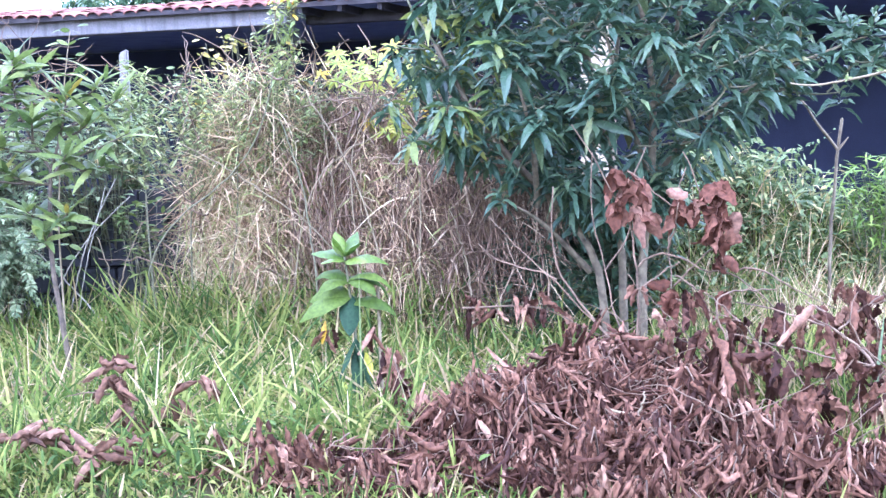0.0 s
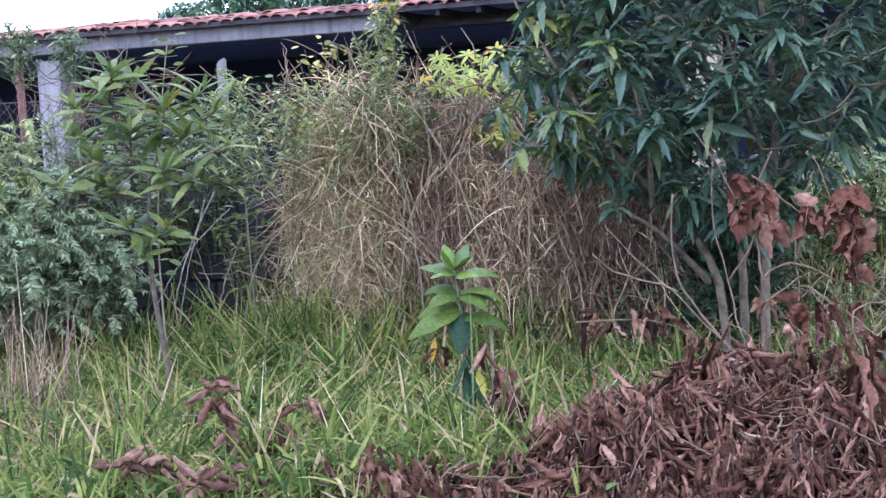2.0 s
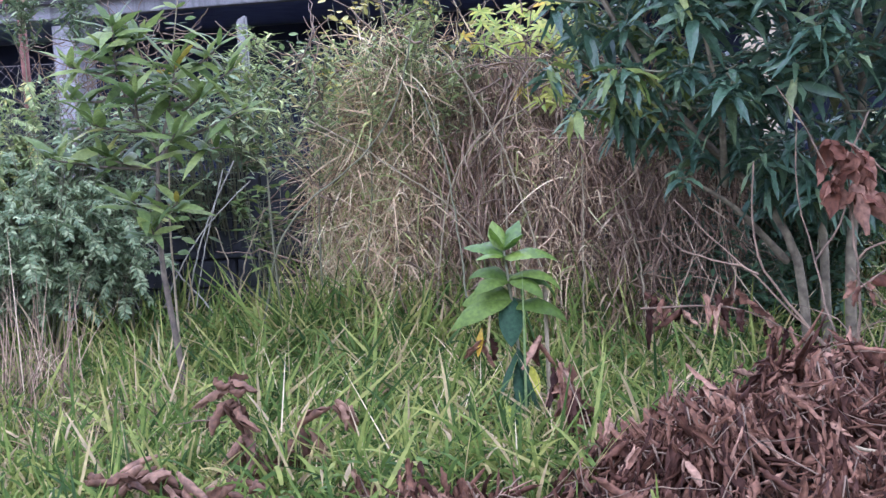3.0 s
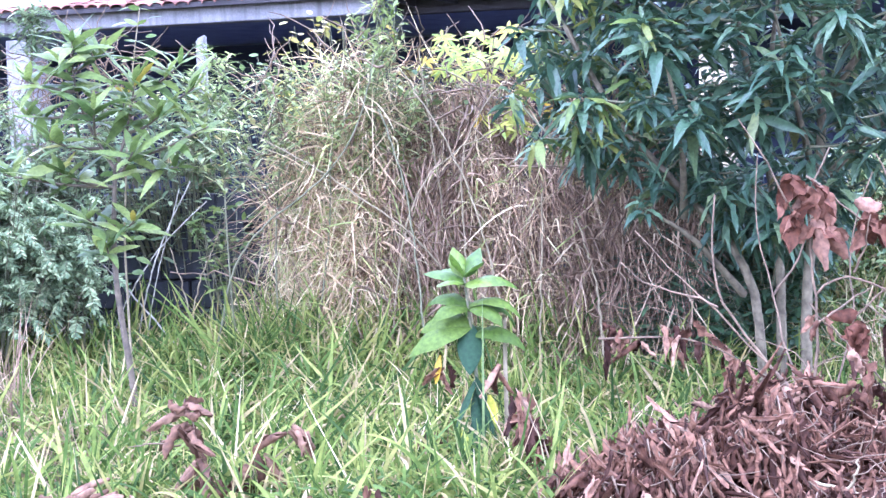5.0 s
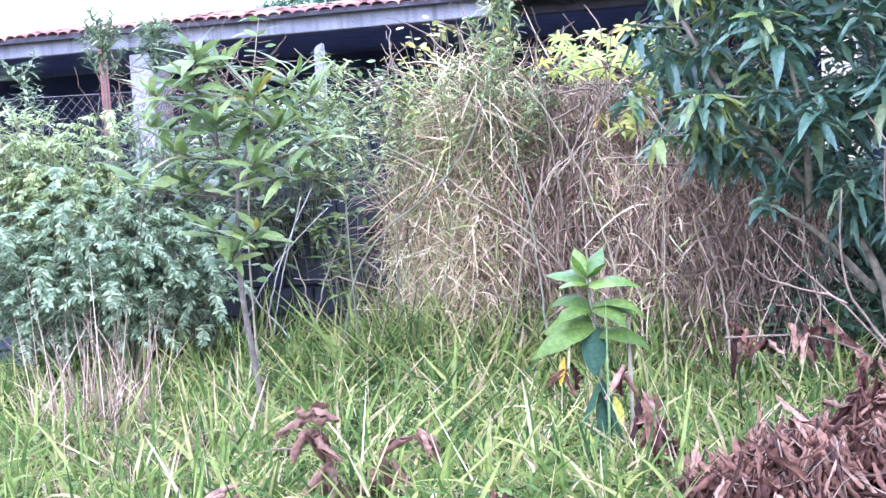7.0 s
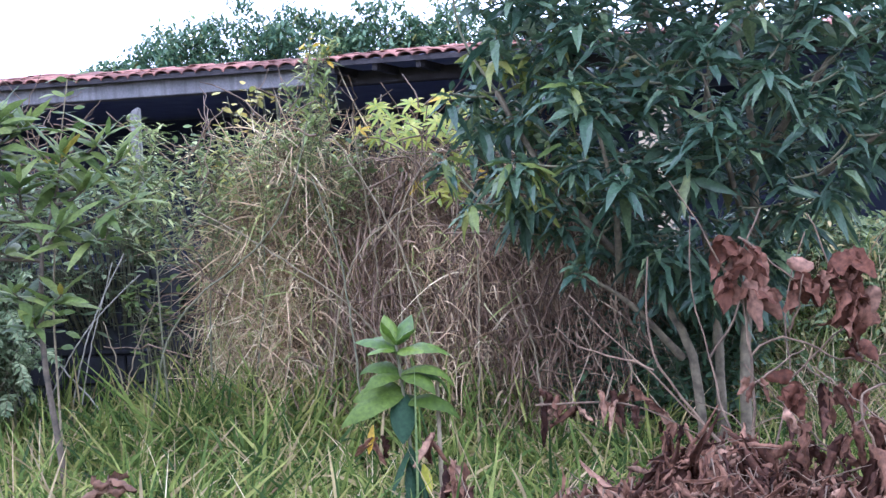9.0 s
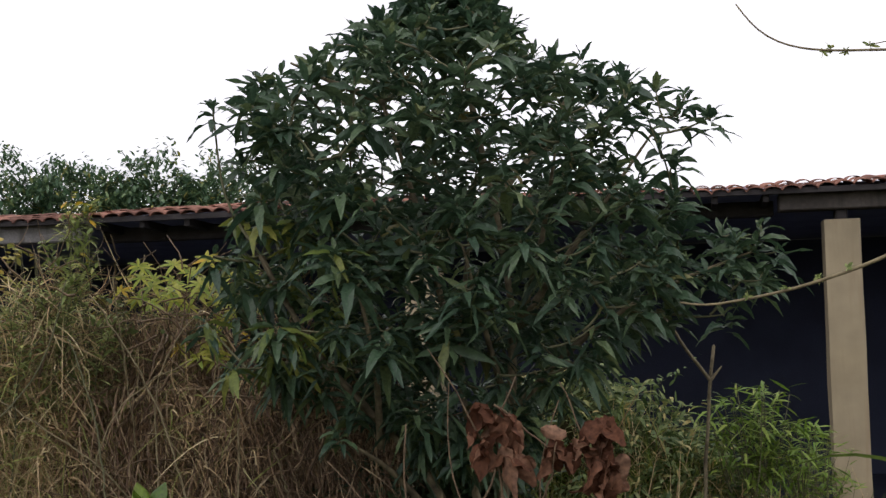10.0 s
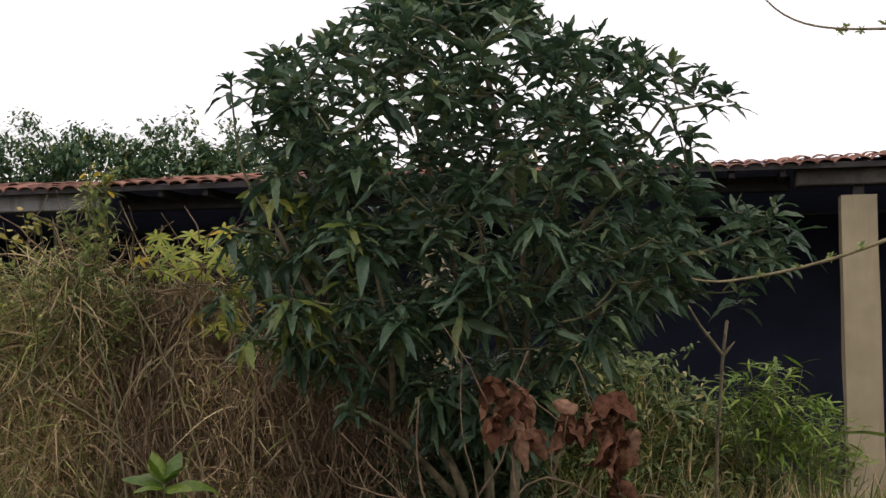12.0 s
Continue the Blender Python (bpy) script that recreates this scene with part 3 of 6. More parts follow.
    fixed = [(-0.45, 7.9, 2.93), (-0.08, 7.95, 3.12), (0.85, 8.0, 3.55), (1.70, 8.1, 3.12), (2.18, 8.0, 2.88), (2.33, 7.9, 2.86), (2.22, 7.95, 2.98), (2.05, 8.0, 3.04), (1.85, 8.0, 3.1), (-0.2, 7.95, 2.85), (2.50, 7.7, 2.12), (2.62, 7.7, 2.06), (2.32, 7.7, 2.18), (2.1, 7.7, 2.22), (2.42, 7.65, 1.93), (2.55, 7.75, 1.96), (2.2, 7.6, 1.95), (2.3, 7.65, 1.72), (1.95, 7.6, 2.05),
             (0.2, 7.5, 1.16), (-0.5, 7.8, 1.75), (-0.45, 7.75, 2.1), (2.0, 7.7, 1.75), (1.2, 8.0, 3.35), (0.5, 8.0, 3.35), (-0.35, 7.7, 1.5), (0.95, 8.0, 3.7)]
    tips += [np.array(q) for q in fixed]
    tips += [np.array([rng.uniform(1.85, 2.65), rng.uniform(7.5, 7.9), rng.uniform(1.88, 2.2)]) for q in range(14)]
    tips += [np.array(q) for q in ((0.6, 7.55, 1.25), (0.85, 7.5, 1.4), (1.05, 7.55, 1.42), (1.3, 7.6, 1.45), (1.2, 7.55, 1.22), (0.95, 7.6, 1.15), (1.45, 7.7, 1.3), (1.0, 7.7, 1.6), (1.25, 7.75, 1.7), (0.85, 7.65, 1.15), (1.1, 7.6, 1.1), (1.3, 7.7, 1.2), (0.95, 7.8, 1.05), (1.15, 7.75, 1.25), (0.9, 7.6, 1.05), (1.2, 7.6, 1.05))]
    tips += [np.array([rng.uniform(0.4, 0.85), rng.uniform(7.7, 8.6), rng.uniform(1.2, 1.83)]) for q in range(18)] + [np.array([rng.uniform(0.45, 0.8), rng.uniform(7.9, 8.6), rng.uniform(2.02, 2.4)]) for q in range(8)]
    while len(tips) < 720:
        z = 0.95 + 2.72 * rng.random() ** 0.8
        lo, hi = mango_outline(z)
        a, r = rng.random() * 2 * np.pi, rng.random() ** 0.33
        cx, hw = (lo + hi) / 2, (hi - lo) / 2 - 0.06
        p = np.array([cx + hw * r * math.cos(a), 8.05 + min(hw, 1.0) * r * math.sin(a), z])
        if z > 3.0 and rng.random() < 0.3:
            continue
        if z < 1.5 and rng.random() < 0.35:
            continue
        # a bare space under the crown round the trunks
        if z < 1.0 and p[0] > 0.8 and p[1] < 8.2:
            continue
        tips.append(p)
    tips = np.array(tips)
    twigs = []
    heart = np.array([0.95, 8.1, 1.9])
    tips = tips[np.argsort(np.linalg.norm((tips - heart) * [1, 1, 0.8], axis=1))]
    q = nodes.copy()
    for p in tips:
        dd = np.linalg.norm(q - p, axis=1) + np.maximum(0, q[:, 2] - p[2]) * 1.5
        s = q[dd.argmin()]
        mid = (s + p) / 2 + [0, 0, -0.03] + rng.normal(0, 0.015, 3)
        q = np.concatenate([q, [mid, s * 0.25 + p * 0.75]])
        twigs.append((spline([s - org, mid - org, p - org], 5), 0.008, 0.004))
    part("twig_work", mesh_from("twig_work", *tubes(twigs, 5)), M_TWIG, tree, "", "stuff")
    feet, dirs, ln, bend = [], [], [], []
    for p in tips:
        out = unit(p - np.array([0.95, 8.05, p[2] - 0.35]))
        high = max(np.clip((p[2] - 1.2) / 1.8, 0, 1), np.clip((p[0] - 1.7) * 3, 0, 0.8))
        k = rng.integers(9, 15)
        big = rng.uniform(0.75, 1.2)
        droop = rng.normal(0, 0.3 - 0.15 * high)
        for i in range(k):
            # the youngest leaves stand up in the middle, the oldest spread out and hang
            u = i / (k - 1)
            a = i * 2.4 + rng.random() * 0.7
            el = -0.3 + 0.35 * high + droop + 1.9 * u ** 1.7 * (0.35 + 0.65 * high) + rng.normal(0, 0.2)
            d = unit(np.array([math.cos(a), math.sin(a), el]) + out * 0.3)
            feet.append(p + np.array([0, 0, -0.09 * (1 - u)]) + rng.normal(0, 0.006, 3))
            dirs.append(d)
            ln.append(rng.uniform(0.15, 0.235) * (1 - 0.4 * u ** 2) * big)
            bend.append((rng.uniform(0.25, 0.8) + 0.4 * (1 - high)) * (1 - 0.5 * u))
    feet, dirs, ln, bend = map(np.array, (feet, dirs, ln, bend))
    leaf_pale = [leaf_mesh("leaf", 0.23, 0.052, b, 1.0, 7, 3, lance_profile, 0.14) for b in (0.4, 0.9)]
    # the leaves of the foremost shoots stand singly, the rest of the crown is one piece
    front = (feet[:, 1] < 7.45) & (feet[:, 2] > 1.0)
    idx = np.flatnonzero(front)[:290]
    single = np.zeros(len(feet), bool)
    single[idx] = True
    r = ~single
    side = flat_side(dirs[r]) + rng.normal(0, 0.45, (r.sum(), 3))
    v, f = strips(feet[r] - org, dirs[r], side, ln[r], ln[r] * rng.uniform(0.22, 0.32, r.sum()), bend[r], 7, 3, 1.2, rng.normal(0, 0.4, r.sum()), lance_profile, 0.12, 1.0, 0.015, 0.07)
    part("crown", mesh_from("crown", v, f, False), M_MANGO, tree, "dense crown of drooping lance-shaped leaves", "stuff")
    rim = tips[(tips[:, 0] < 0.25) & (tips[:, 2] > 1.45) & (tips[:, 2] < 2.5) & (tips[:, 1] < 8.3)][::2]
    for p in rim:
        for i in range(5):
            a = rng.random() * 6.28
            d = unit(np.array([math.cos(a), math.sin(a) - 0.4, rng.normal(-0.3, 0.4)]))
            leaf_objects("leaf", [leaf_pale[i % 2]], M_OLIVE, tree, [p + d * 0.02], [d], [rng.uniform(0.7, 1.1)], [rng.normal(0, 0.4)], org)
    ms = [leaf_mesh("leaf", 0.2, w, b, 1.3, 7, 3, lance_profile, 0.16) for b, w in ((0.3, 0.05), (0.45, 0.056), (0.7, 0.062), (1.0, 0.052), (0.35, 0.066), (0.6, 0.048))]
    leaf_objects("leaf", ms, M_MANGO, tree, feet[single], dirs[single], ln[single] / 0.2, rng.normal(0, 0.5, single.sum()), org)


build_mango()


# ---- sapling and young plant ----
def build_sapling():
    org = np.array([-2.48, 7.25, 0.0])
    tree = thing("sapling", org, "slender sapling with glossy mid-green leaves in whorls", "tree")
    fork, bend_, crown = (-2.52, 7.2, 1.39), (-2.69, 7.2, 1.68), (-2.73, 7.2, 1.90)
    stems = [[(-2.46, 7.25, -0.05), (-2.49, 7.22, 0.4), (-2.56, 7.2, 0.83), (-2.54, 7.2, 1.19), fork],
             [fork, bend_, crown, (-2.72, 7.2, 2.06)], [fork, (-2.44, 7.2, 1.61), (-2.40, 7.22, 1.86)]]
    # side branches: root and tip, rising in a shallow bow
    for a, e in ((bend_, (-2.97, 7.15, 1.68)), ((-2.53, 7.2, 1.3), (-3.07, 7.08, 1.38)), ((-2.44, 7.2, 1.58), (-2.25, 7.12, 1.66)), (fork, (-2.16, 7.1, 1.40)), ((-2.54, 7.2, 1.05), (-2.40, 7.1, 1.13)), ((-2.54, 7.2, 1.05), (-2.64, 7.08, 1.15)),
                 ((-2.62, 7.2, 1.55), (-2.56, 7.02, 1.70)), ((-2.46, 7.2, 1.52), (-2.52, 7.38, 1.75)), ((-2.52, 7.2, 1.35), (-2.36, 7.0, 1.48)), ((-2.56, 7.2, 0.92), (-2.53, 7.05, 1.0)), ((-2.60, 7.2, 1.5), (-2.8, 7.02, 1.55)), (crown, (-2.60, 7.3, 2.0)),
                 ((-2.44, 7.2, 1.62), (-2.08, 7.18, 1.80)), ((-2.50, 7.2, 1.42), (-2.0, 7.12, 1.60)), ((-2.42, 7.2, 1.75), (-2.16, 7.25, 1.93)), ((-2.72, 7.2, 1.8), (-2.98, 7.2, 1.86)), ((-2.53, 7.2, 1.3), (-2.78, 7.1, 1.38))):
        a, e = np.array(a), np.array(e)
        stems.append([a, (a + e) / 2 + [0, 0, -0.02], e])
    for i, p in enumerate(stems):
        v, f = tubes([(spline(p, 10) - org, 0.021 if i == 0 else 0.010, 0.012 if i == 0 else 0.004)], 8)
        part("trunk" if i == 0 else "branch", mesh_from("stem", v, f), M_SAPBARK, tree)
    # leaves rise in whorls round the outer part of each branch, the youngest upright
    feet, dirs, ln = [], [], []
    for j, p in enumerate(stems[1:]):
        q = spline(p, 12)
        n = 40 if j == 0 else 20 if j == 1 else 13
        for i in range(n):
            t = 1.0 - 0.5 * (i / n) ** 1.2
            b = np.array([np.interp(t, np.linspace(0, 1, 12), q[:, c]) for c in range(3)])
            a = i * 2.4 + rng.random() * 0.6
            el = 0.5 + 1.7 * max(0.0, 1 - i / 7) + rng.normal(0, 0.5)
            feet.append(b)
            dirs.append(unit(np.array([math.cos(a), math.sin(a), el])))
            ln.append(rng.uniform(0.17, 0.275) * (0.7 if i < 4 else 1.0))
    ms = [leaf_mesh("leaf", 0.22, w, b, 0.9, 7, 3, lance_profile, 0.07) for b, w in ((0.2, 0.050), (0.35, 0.056), (0.55, 0.052), (0.8, 0.058))]
    leaf_objects("leaf", ms, M_SAP, tree, feet, dirs, np.array(ln) / 0.22, 0.5 * np.array(dirs)[:, 0] + rng.normal(0, 0.4, len(feet)), org)


def build_climber():
    org = np.array([-2.55, 7.6, 0.0])
    v_ = thing("climbing_vine", org, "pale climbing vine stem with small paired oval leaves", "vine")
    p = [(-2.6, 7.6, 0.0), (-2.62, 7.6, 1.0), (-2.57, 7.6, 1.66), (-2.53, 7.6, 1.96), (-2.48, 7.6, 2.25)]
    q = spline(p, 26)
    part("stem", mesh_from("stem", *tubes([(q - org, 0.008, 0.003)], 6)), M_GREYTWIG, v_)
    feet, dirs = [], []
    for i in range(9, 26):
        for s in (-1, 1):
            for k in range(2):
                d = unit(np.array([s * 1.0, rng.normal(0, 0.4), rng.normal(0.25, 0.25)]))
                feet.append(q[i] + d * 0.06 * k)
                dirs.append(d)
    ms = [leaf_mesh("leaf", 0.07, 0.04, b, 0.4, 4, 3, oval_profile, 0.02) for b in (0.1, 0.4)]
    leaf_objects("leaf", ms, M_SAP, v_, feet, dirs, rng.uniform(0.8, 1.3, len(feet)), rng.normal(0, 0.4, len(feet)), org)


def build_young():
    org = np.array([-0.58, 6.3, 0.0])
    plant = thing("young_plant", org, "young broad-leaved plant with bright green leaves, lower ones hanging", "plant")
    st = spline([(-0.58, 6.3, -0.03), (-0.60, 6.3, 0.5), (-0.645, 6.3, 0.90)], 12)
    part("stem", mesh_from("stem", *tubes([(st - org, 0.011, 0.006)], 8)), M_TWIG, plant)
    # foot height, compass angle, rise, length, width, droop
    crown = [(0.90, 140, 2.6, 0.15, 0.075, 0.2), (0.90, 40, 2.0, 0.16, 0.075, 0.3), (0.90, 235, 1.9, 0.14, 0.07, 0.3), (0.90, 320, 1.2, 0.15, 0.07, 0.5),
             (0.88, 182, 0.75, 0.21, 0.075, 0.9), (0.87, 215, 0.6, 0.18, 0.075, 0.9), (0.87, 160, 0.8, 0.17, 0.065, 0.8), (0.86, -6, 0.95, 0.27, 0.085, 1.4), (0.87, 318, 0.6, 0.17, 0.075, 1.0)]
    lower = [(0.77, 190, 0.75, 0.24, 0.085, 1.5), (0.76, 222, 0.5, 0.19, 0.08, 1.4), (0.77, -12, 0.75, 0.27, 0.085, 1.6), (0.75, 14, 0.55, 0.29, 0.085, 1.6), (0.76, 325, 0.4, 0.20, 0.08, 1.4), (0.76, 95, 0.5, 0.18, 0.07, 1.0),
             (0.69, 178, 0.35, 0.27, 0.115, 1.2), (0.68, 205, 0.0, 0.30, 0.11, 0.9), (0.64, -8, 0.35, 0.28, 0.085, 1.5), (0.66, 60, 0.3, 0.2, 0.08, 1.1), (0.66, 130, 0.3, 0.22, 0.08, 1.2)]
    old = [(0.69, 272, -2.2, 0.23, 0.12, 0.1), (0.45, 205, -1.5, 0.25, 0.085, 0.3), (0.46, -40, -1.4, 0.26, 0.09, 0.3), (0.40, 285, -2.6, 0.26, 0.08, 0.1), (0.30, 240, -2.6, 0.22, 0.07, 0.1), (0.38, -20, -2.0, 0.24, 0.08, 0.1)]
    for rows, mat in ((crown, M_YOUNG), (lower, M_YOUNG_LOW), (old, M_YOUNG_OLD)):
        for z, a, rise, ln, wd, droop in rows:
            b = np.array([np.interp(z, st[:, 2], st[:, c]) for c in range(3)])
            a += 0 if mat is M_YOUNG_OLD else rng.normal(0, 6)
            d = unit(np.array([math.cos(radians(a)), math.sin(radians(a)), rise + rng.normal(0, 0.06) + (0.1 if mat is M_YOUNG_LOW else 0.0)]))
            old_leaf = mat is M_YOUNG_OLD
            me = leaf_mesh("leaf", ln if old_leaf else ln * (0.97 if mat is M_YOUNG else 1.08), wd * (1.0 if old_leaf else 1.3), 0.0, 1.1, 10, 5, broad_profile, 0.03)
            # the blade arches over along its length
            for v in me.vertices:
                th = max(droop * 1.15, 0.05) * v.co.x / ln
                r = ln / max(droop * 1.15, 0.05)
                v.co = Vector(((r + v.co.z) * math.sin(th), v.co.y, (r + v.co.z) * math.cos(th) - r))
            leaf_objects("leaf", [me], mat, plant, [b], [d], [1.0], [rng.normal(0, 0.2) if mat is M_YOUNG_OLD else 0.5 * math.cos(radians(a)) + rng.normal(0, 0.2)], org)
    me = leaf_mesh("leaf", 0.13, 0.05, 0.1, 0.8, 5, 3, oval_profile)
    leaf_objects("leaf", [me], M_YELLOW, plant, [(-0.54, 6.24, 0.38), (-0.76, 6.3, 0.55), (-0.66, 6.25, 0.22)], [(0.25, 0, -1), (-0.1, 0, -1), (0.15, -0.1, -1)], [1, 1, 0.9], [0.2, 0.8, 0.1], org)
    # pale dead stake beside the stem
    part("stake", mesh_from("stake", *tubes([(np.array([(-0.47, 6.36, -0.02), (-0.475, 6.36, 0.72)]) - org, 0.012, 0.01)], 6)), M_GREYTWIG, plant, "pale thin stake")


build_sapling()
build_climber()
build_young()


# ---- dead branches and the heap of cut leaves ----
def crumpled(feet, dirs, ln, wd, curl, wave=0.12, bend=0.3, segs=5, dent=0.095, bow=0.3, across=5):
    n = len(feet)
    side = rng.normal(0, 1, (n, 3))
    return strips(feet, dirs, side, ln, wd, rng.uniform(0, bend, n), segs, across, curl, rng.normal(0, 0.9, n), wilt_profile, wave, 1.0, dent, bow)


def dead_branch(name, label, org, stems, clusters, r=0.010, mat=None, group="", wood=None):
    """A cut branch: stems as polylines, and bunches of hanging dead leaves (place, count, length, width, spread, curl)."""
    org = np.array(org)
    b = thing(name, org, label, "branch", group)
    for i, p in enumerate(stems):
        q = np.asarray(p, dtype=float)
        v, f = tubes([(q - org, r if i == 0 else r * 0.65, r * 0.4 if i == 0 else r * 0.3)], 6, 0.004)
        part("stem", mesh_from("stem", v, f), wood or M_DEADTWIG, b)
    for c, n, ln, wd, sp, curl in clusters:
        c = np.array(c)
        for i in range(n if mat is None else int(n * 0.9)):
            broad = mat is None
            foot = c + rng.normal(0, 1, 3) * [sp, sp * 0.6, sp * 0.6] * (0.8 if broad else 1.0)
            d = unit(np.array([rng.normal(0, 0.6 if broad else 0.45), rng.normal(0, 0.45), -0.8 + rng.normal(0, 0.4)]))
            k = rng.uniform(0.8, 1.25)
            v, f = crumpled(np.array([foot - org]), np.array([d]), ln * k * 0.95, wd * k * (1.2 if broad else 1.0), rng.uniform(0.9, 2.0) * curl * (0.5 if broad else 1.0), 0.12 if broad else 0.2, 0.6, 11, 0.022 if broad else 0.05, 0.3, 8)
            part("leaf", mesh_from("leaf", v, f), mat or M_DEAD_PALE, b)


def build_dead():
    dead_branch("dead_branch", "upright cut branch with large crumpled brown leaves", (0.93, 6.8, 0.2),
                [[(0.93, 6.8, 0.1), (0.98, 6.8, 0.47), (0.97, 6.8, 0.73), (0.93, 6.8, 0.99), (0.92, 6.8, 1.21), (1.03, 6.82, 1.43)],
                 [(0.93, 6.8, 0.99), (0.77, 6.78, 1.31), (0.61, 6.76, 1.57)],
                 [(0.92, 6.8, 1.3), (0.97, 6.78, 1.27), (1.14, 6.76, 1.11), (1.38, 6.76, 0.98)],
                 [(0.97, 6.8, 0.75), (1.01, 6.8, 0.81), (1.14, 6.8, 0.85), (1.32, 6.8, 0.72), (1.52, 6.8, 0.71), (1.77, 6.75, 0.47), (1.9, 6.7, 0.30)],
                 [(1.52, 6.8, 0.71), (1.60, 6.75, 0.76), (1.88, 6.7, 0.59), (2.06, 6.7, 0.50)],
                 [(1.47, 6.78, 0.72), (1.36, 6.76, 0.98), (1.30, 6.76, 1.27), (1.23, 6.76, 1.40)],
                 [(1.14, 6.8, 0.85), (1.18, 6.74, 0.98), (1.2, 6.72, 1.12)]],
                [((0.91, 6.76, 1.27), 7, 0.13, 0.085, 0.035, 1.9), ((0.97, 6.76, 1.22), 7, 0.13, 0.085, 0.04, 2.0), ((0.87, 6.74, 1.12), 4, 0.11, 0.08, 0.03, 1.5), ((0.98, 6.76, 1.10), 5, 0.12, 0.075, 0.03, 2.2),
                 ((1.18, 6.75, 1.08), 6, 0.11, 0.08, 0.05, 2.0), ((1.27, 6.75, 1.12), 5, 0.10, 0.075, 0.04, 2.0), ((1.40, 6.74, 1.18), 9, 0.12, 0.085, 0.06, 2.0), ((1.46, 6.74, 1.06), 8, 0.12, 0.08, 0.05, 2.2), ((1.43, 6.76, 0.92), 5, 0.11, 0.075, 0.035, 2.3), ((1.44, 6.76, 0.80), 4, 0.10, 0.065, 0.02, 2.3),
                 ((1.10, 6.76, 0.62), 5, 0.10, 0.075, 0.04, 1.7), ((1.17, 6.76, 0.56), 4, 0.10, 0.07, 0.03, 1.9), ((1.45, 6.76, 0.60), 4, 0.11, 0.06, 0.03, 2.4)])
    dead_branch("dead_branch", "cut branch with bunches of rolled brown leaves", (1.75, 5.6, 0.0),
                [[(2.05, 5.5, -0.02), (2.04, 5.6, 0.35), (1.9, 5.9, 0.5), (1.7, 6.2, 0.55), (1.45, 6.3, 0.6)],
                 [(1.9, 5.9, 0.5), (2.1, 6.1, 0.6), (2.3, 6.2, 0.7)],
                 [(2.04, 5.6, 0.35), (1.75, 5.6, 0.42), (1.5, 5.7, 0.47)],
                 [(1.3, 5.6, -0.02), (1.32, 5.6, 0.3), (1.30, 5.65, 0.55)]],
                [((1.72, 6.2, 0.55), 7, 0.13, 0.08, 0.07, 2.4), ((1.92, 6.1, 0.58), 8, 0.15, 0.08, 0.10, 2.4), ((2.08, 6.0, 0.55), 8, 0.15, 0.08, 0.10, 2.4), ((2.0, 5.8, 0.42), 6, 0.15, 0.08, 0.09, 2.4),
                 ((1.30, 5.6, 0.47), 10, 0.24, 0.08, 0.04, 3.0), ((1.33, 5.55, 0.30), 8, 0.22, 0.07, 0.06, 3.0), ((1.6, 5.6, 0.38), 7, 0.16, 0.1, 0.06, 2.0), ((1.72, 5.35, 0.30), 6, 0.17, 0.13, 0.06, 1.6),
                 ((2.15, 5.5, 0.4), 6, 0.15, 0.09, 0.1, 2.2), ((2.25, 6.1, 0.62), 8, 0.15, 0.08, 0.09, 2.2)]
                + [((x, y, z), int(n * 1.6), 0.115, 0.07, 0.09, 2.3) for x, y, z, n in ((1.95, 5.3, 0.28, 6), (2.4, 5.7, 0.45, 9), (2.2, 5.2, 0.3, 7), (1.5, 5.1, 0.28, 4), (1.1, 6.0, 0.5, 7))], mat=M_DEAD)
    stems, bunches = [], []
    for i in range(17):
        p0 = np.array([rng.uniform(1.25, 2.6), rng.uniform(5.2, 6.9), 0.0])
        tip = p0 + [rng.normal(-0.1, 0.35), rng.normal(0, 0.2), rng.uniform(0.35, 0.75)]
        mid = (p0 + tip) / 2 + rng.normal(0, 0.08, 3)
        end = tip + [rng.normal(0, 0.22), rng.normal(0, 0.1), rng.normal(-0.02, 0.1)]
        stems.append([tuple(q) for q in spline([p0, mid, tip, end], 9)])
        for t in ((0.45, 0.75, 1.0) if i < 7 else (0.8,)):
            c = p0 + (tip - p0) * t + rng.normal(0, 0.03, 3)
            bunches.append((tuple(c), int(rng.integers(4, 8)), 0.115, 0.062, 0.045, 2.4))
            stems.append([tuple(c), tuple(c + rng.normal(0, 0.12, 3) + [0, 0, 0.03])])
    dead_branch("dead_branch", "tangle of thin cut branches with withered brown leaves", (1.9, 5.8, 0.0), stems, bunches, 0.009, M_DEAD)
    dead_branch("dead_branch", "small cut branch with rolled brown leaves in the grass", (-1.7, 5.5, 0.0),
                [[(-1.62, 5.45, -0.05), (-1.64, 5.47, 0.16), (-1.68, 5.49, 0.44)], [(-1.63, 5.45, 0.06), (-1.5, 5.44, 0.12), (-1.40, 5.46, 0.26)], [(-1.5, 5.45, 0.12), (-1.36, 5.48, 0.26), (-1.26, 5.5, 0.35)], [(-1.73, 5.5, 0.32), (-1.85, 5.5, 0.33), (-1.95, 5.5, 0.31)],
                 [(-1.7, 5.4, 0.0), (-1.95, 5.15, 0.1), (-2.2, 5.0, 0.12)], [(-1.7, 5.4, 0.0), (-1.6, 5.1, 0.12)]], [], 0.007)
    org = np.array([-1.7, 5.5, 0.0])
    b = [o for o in scene.objects if o.name.startswith("dead_branch")][-1]
    spec = []
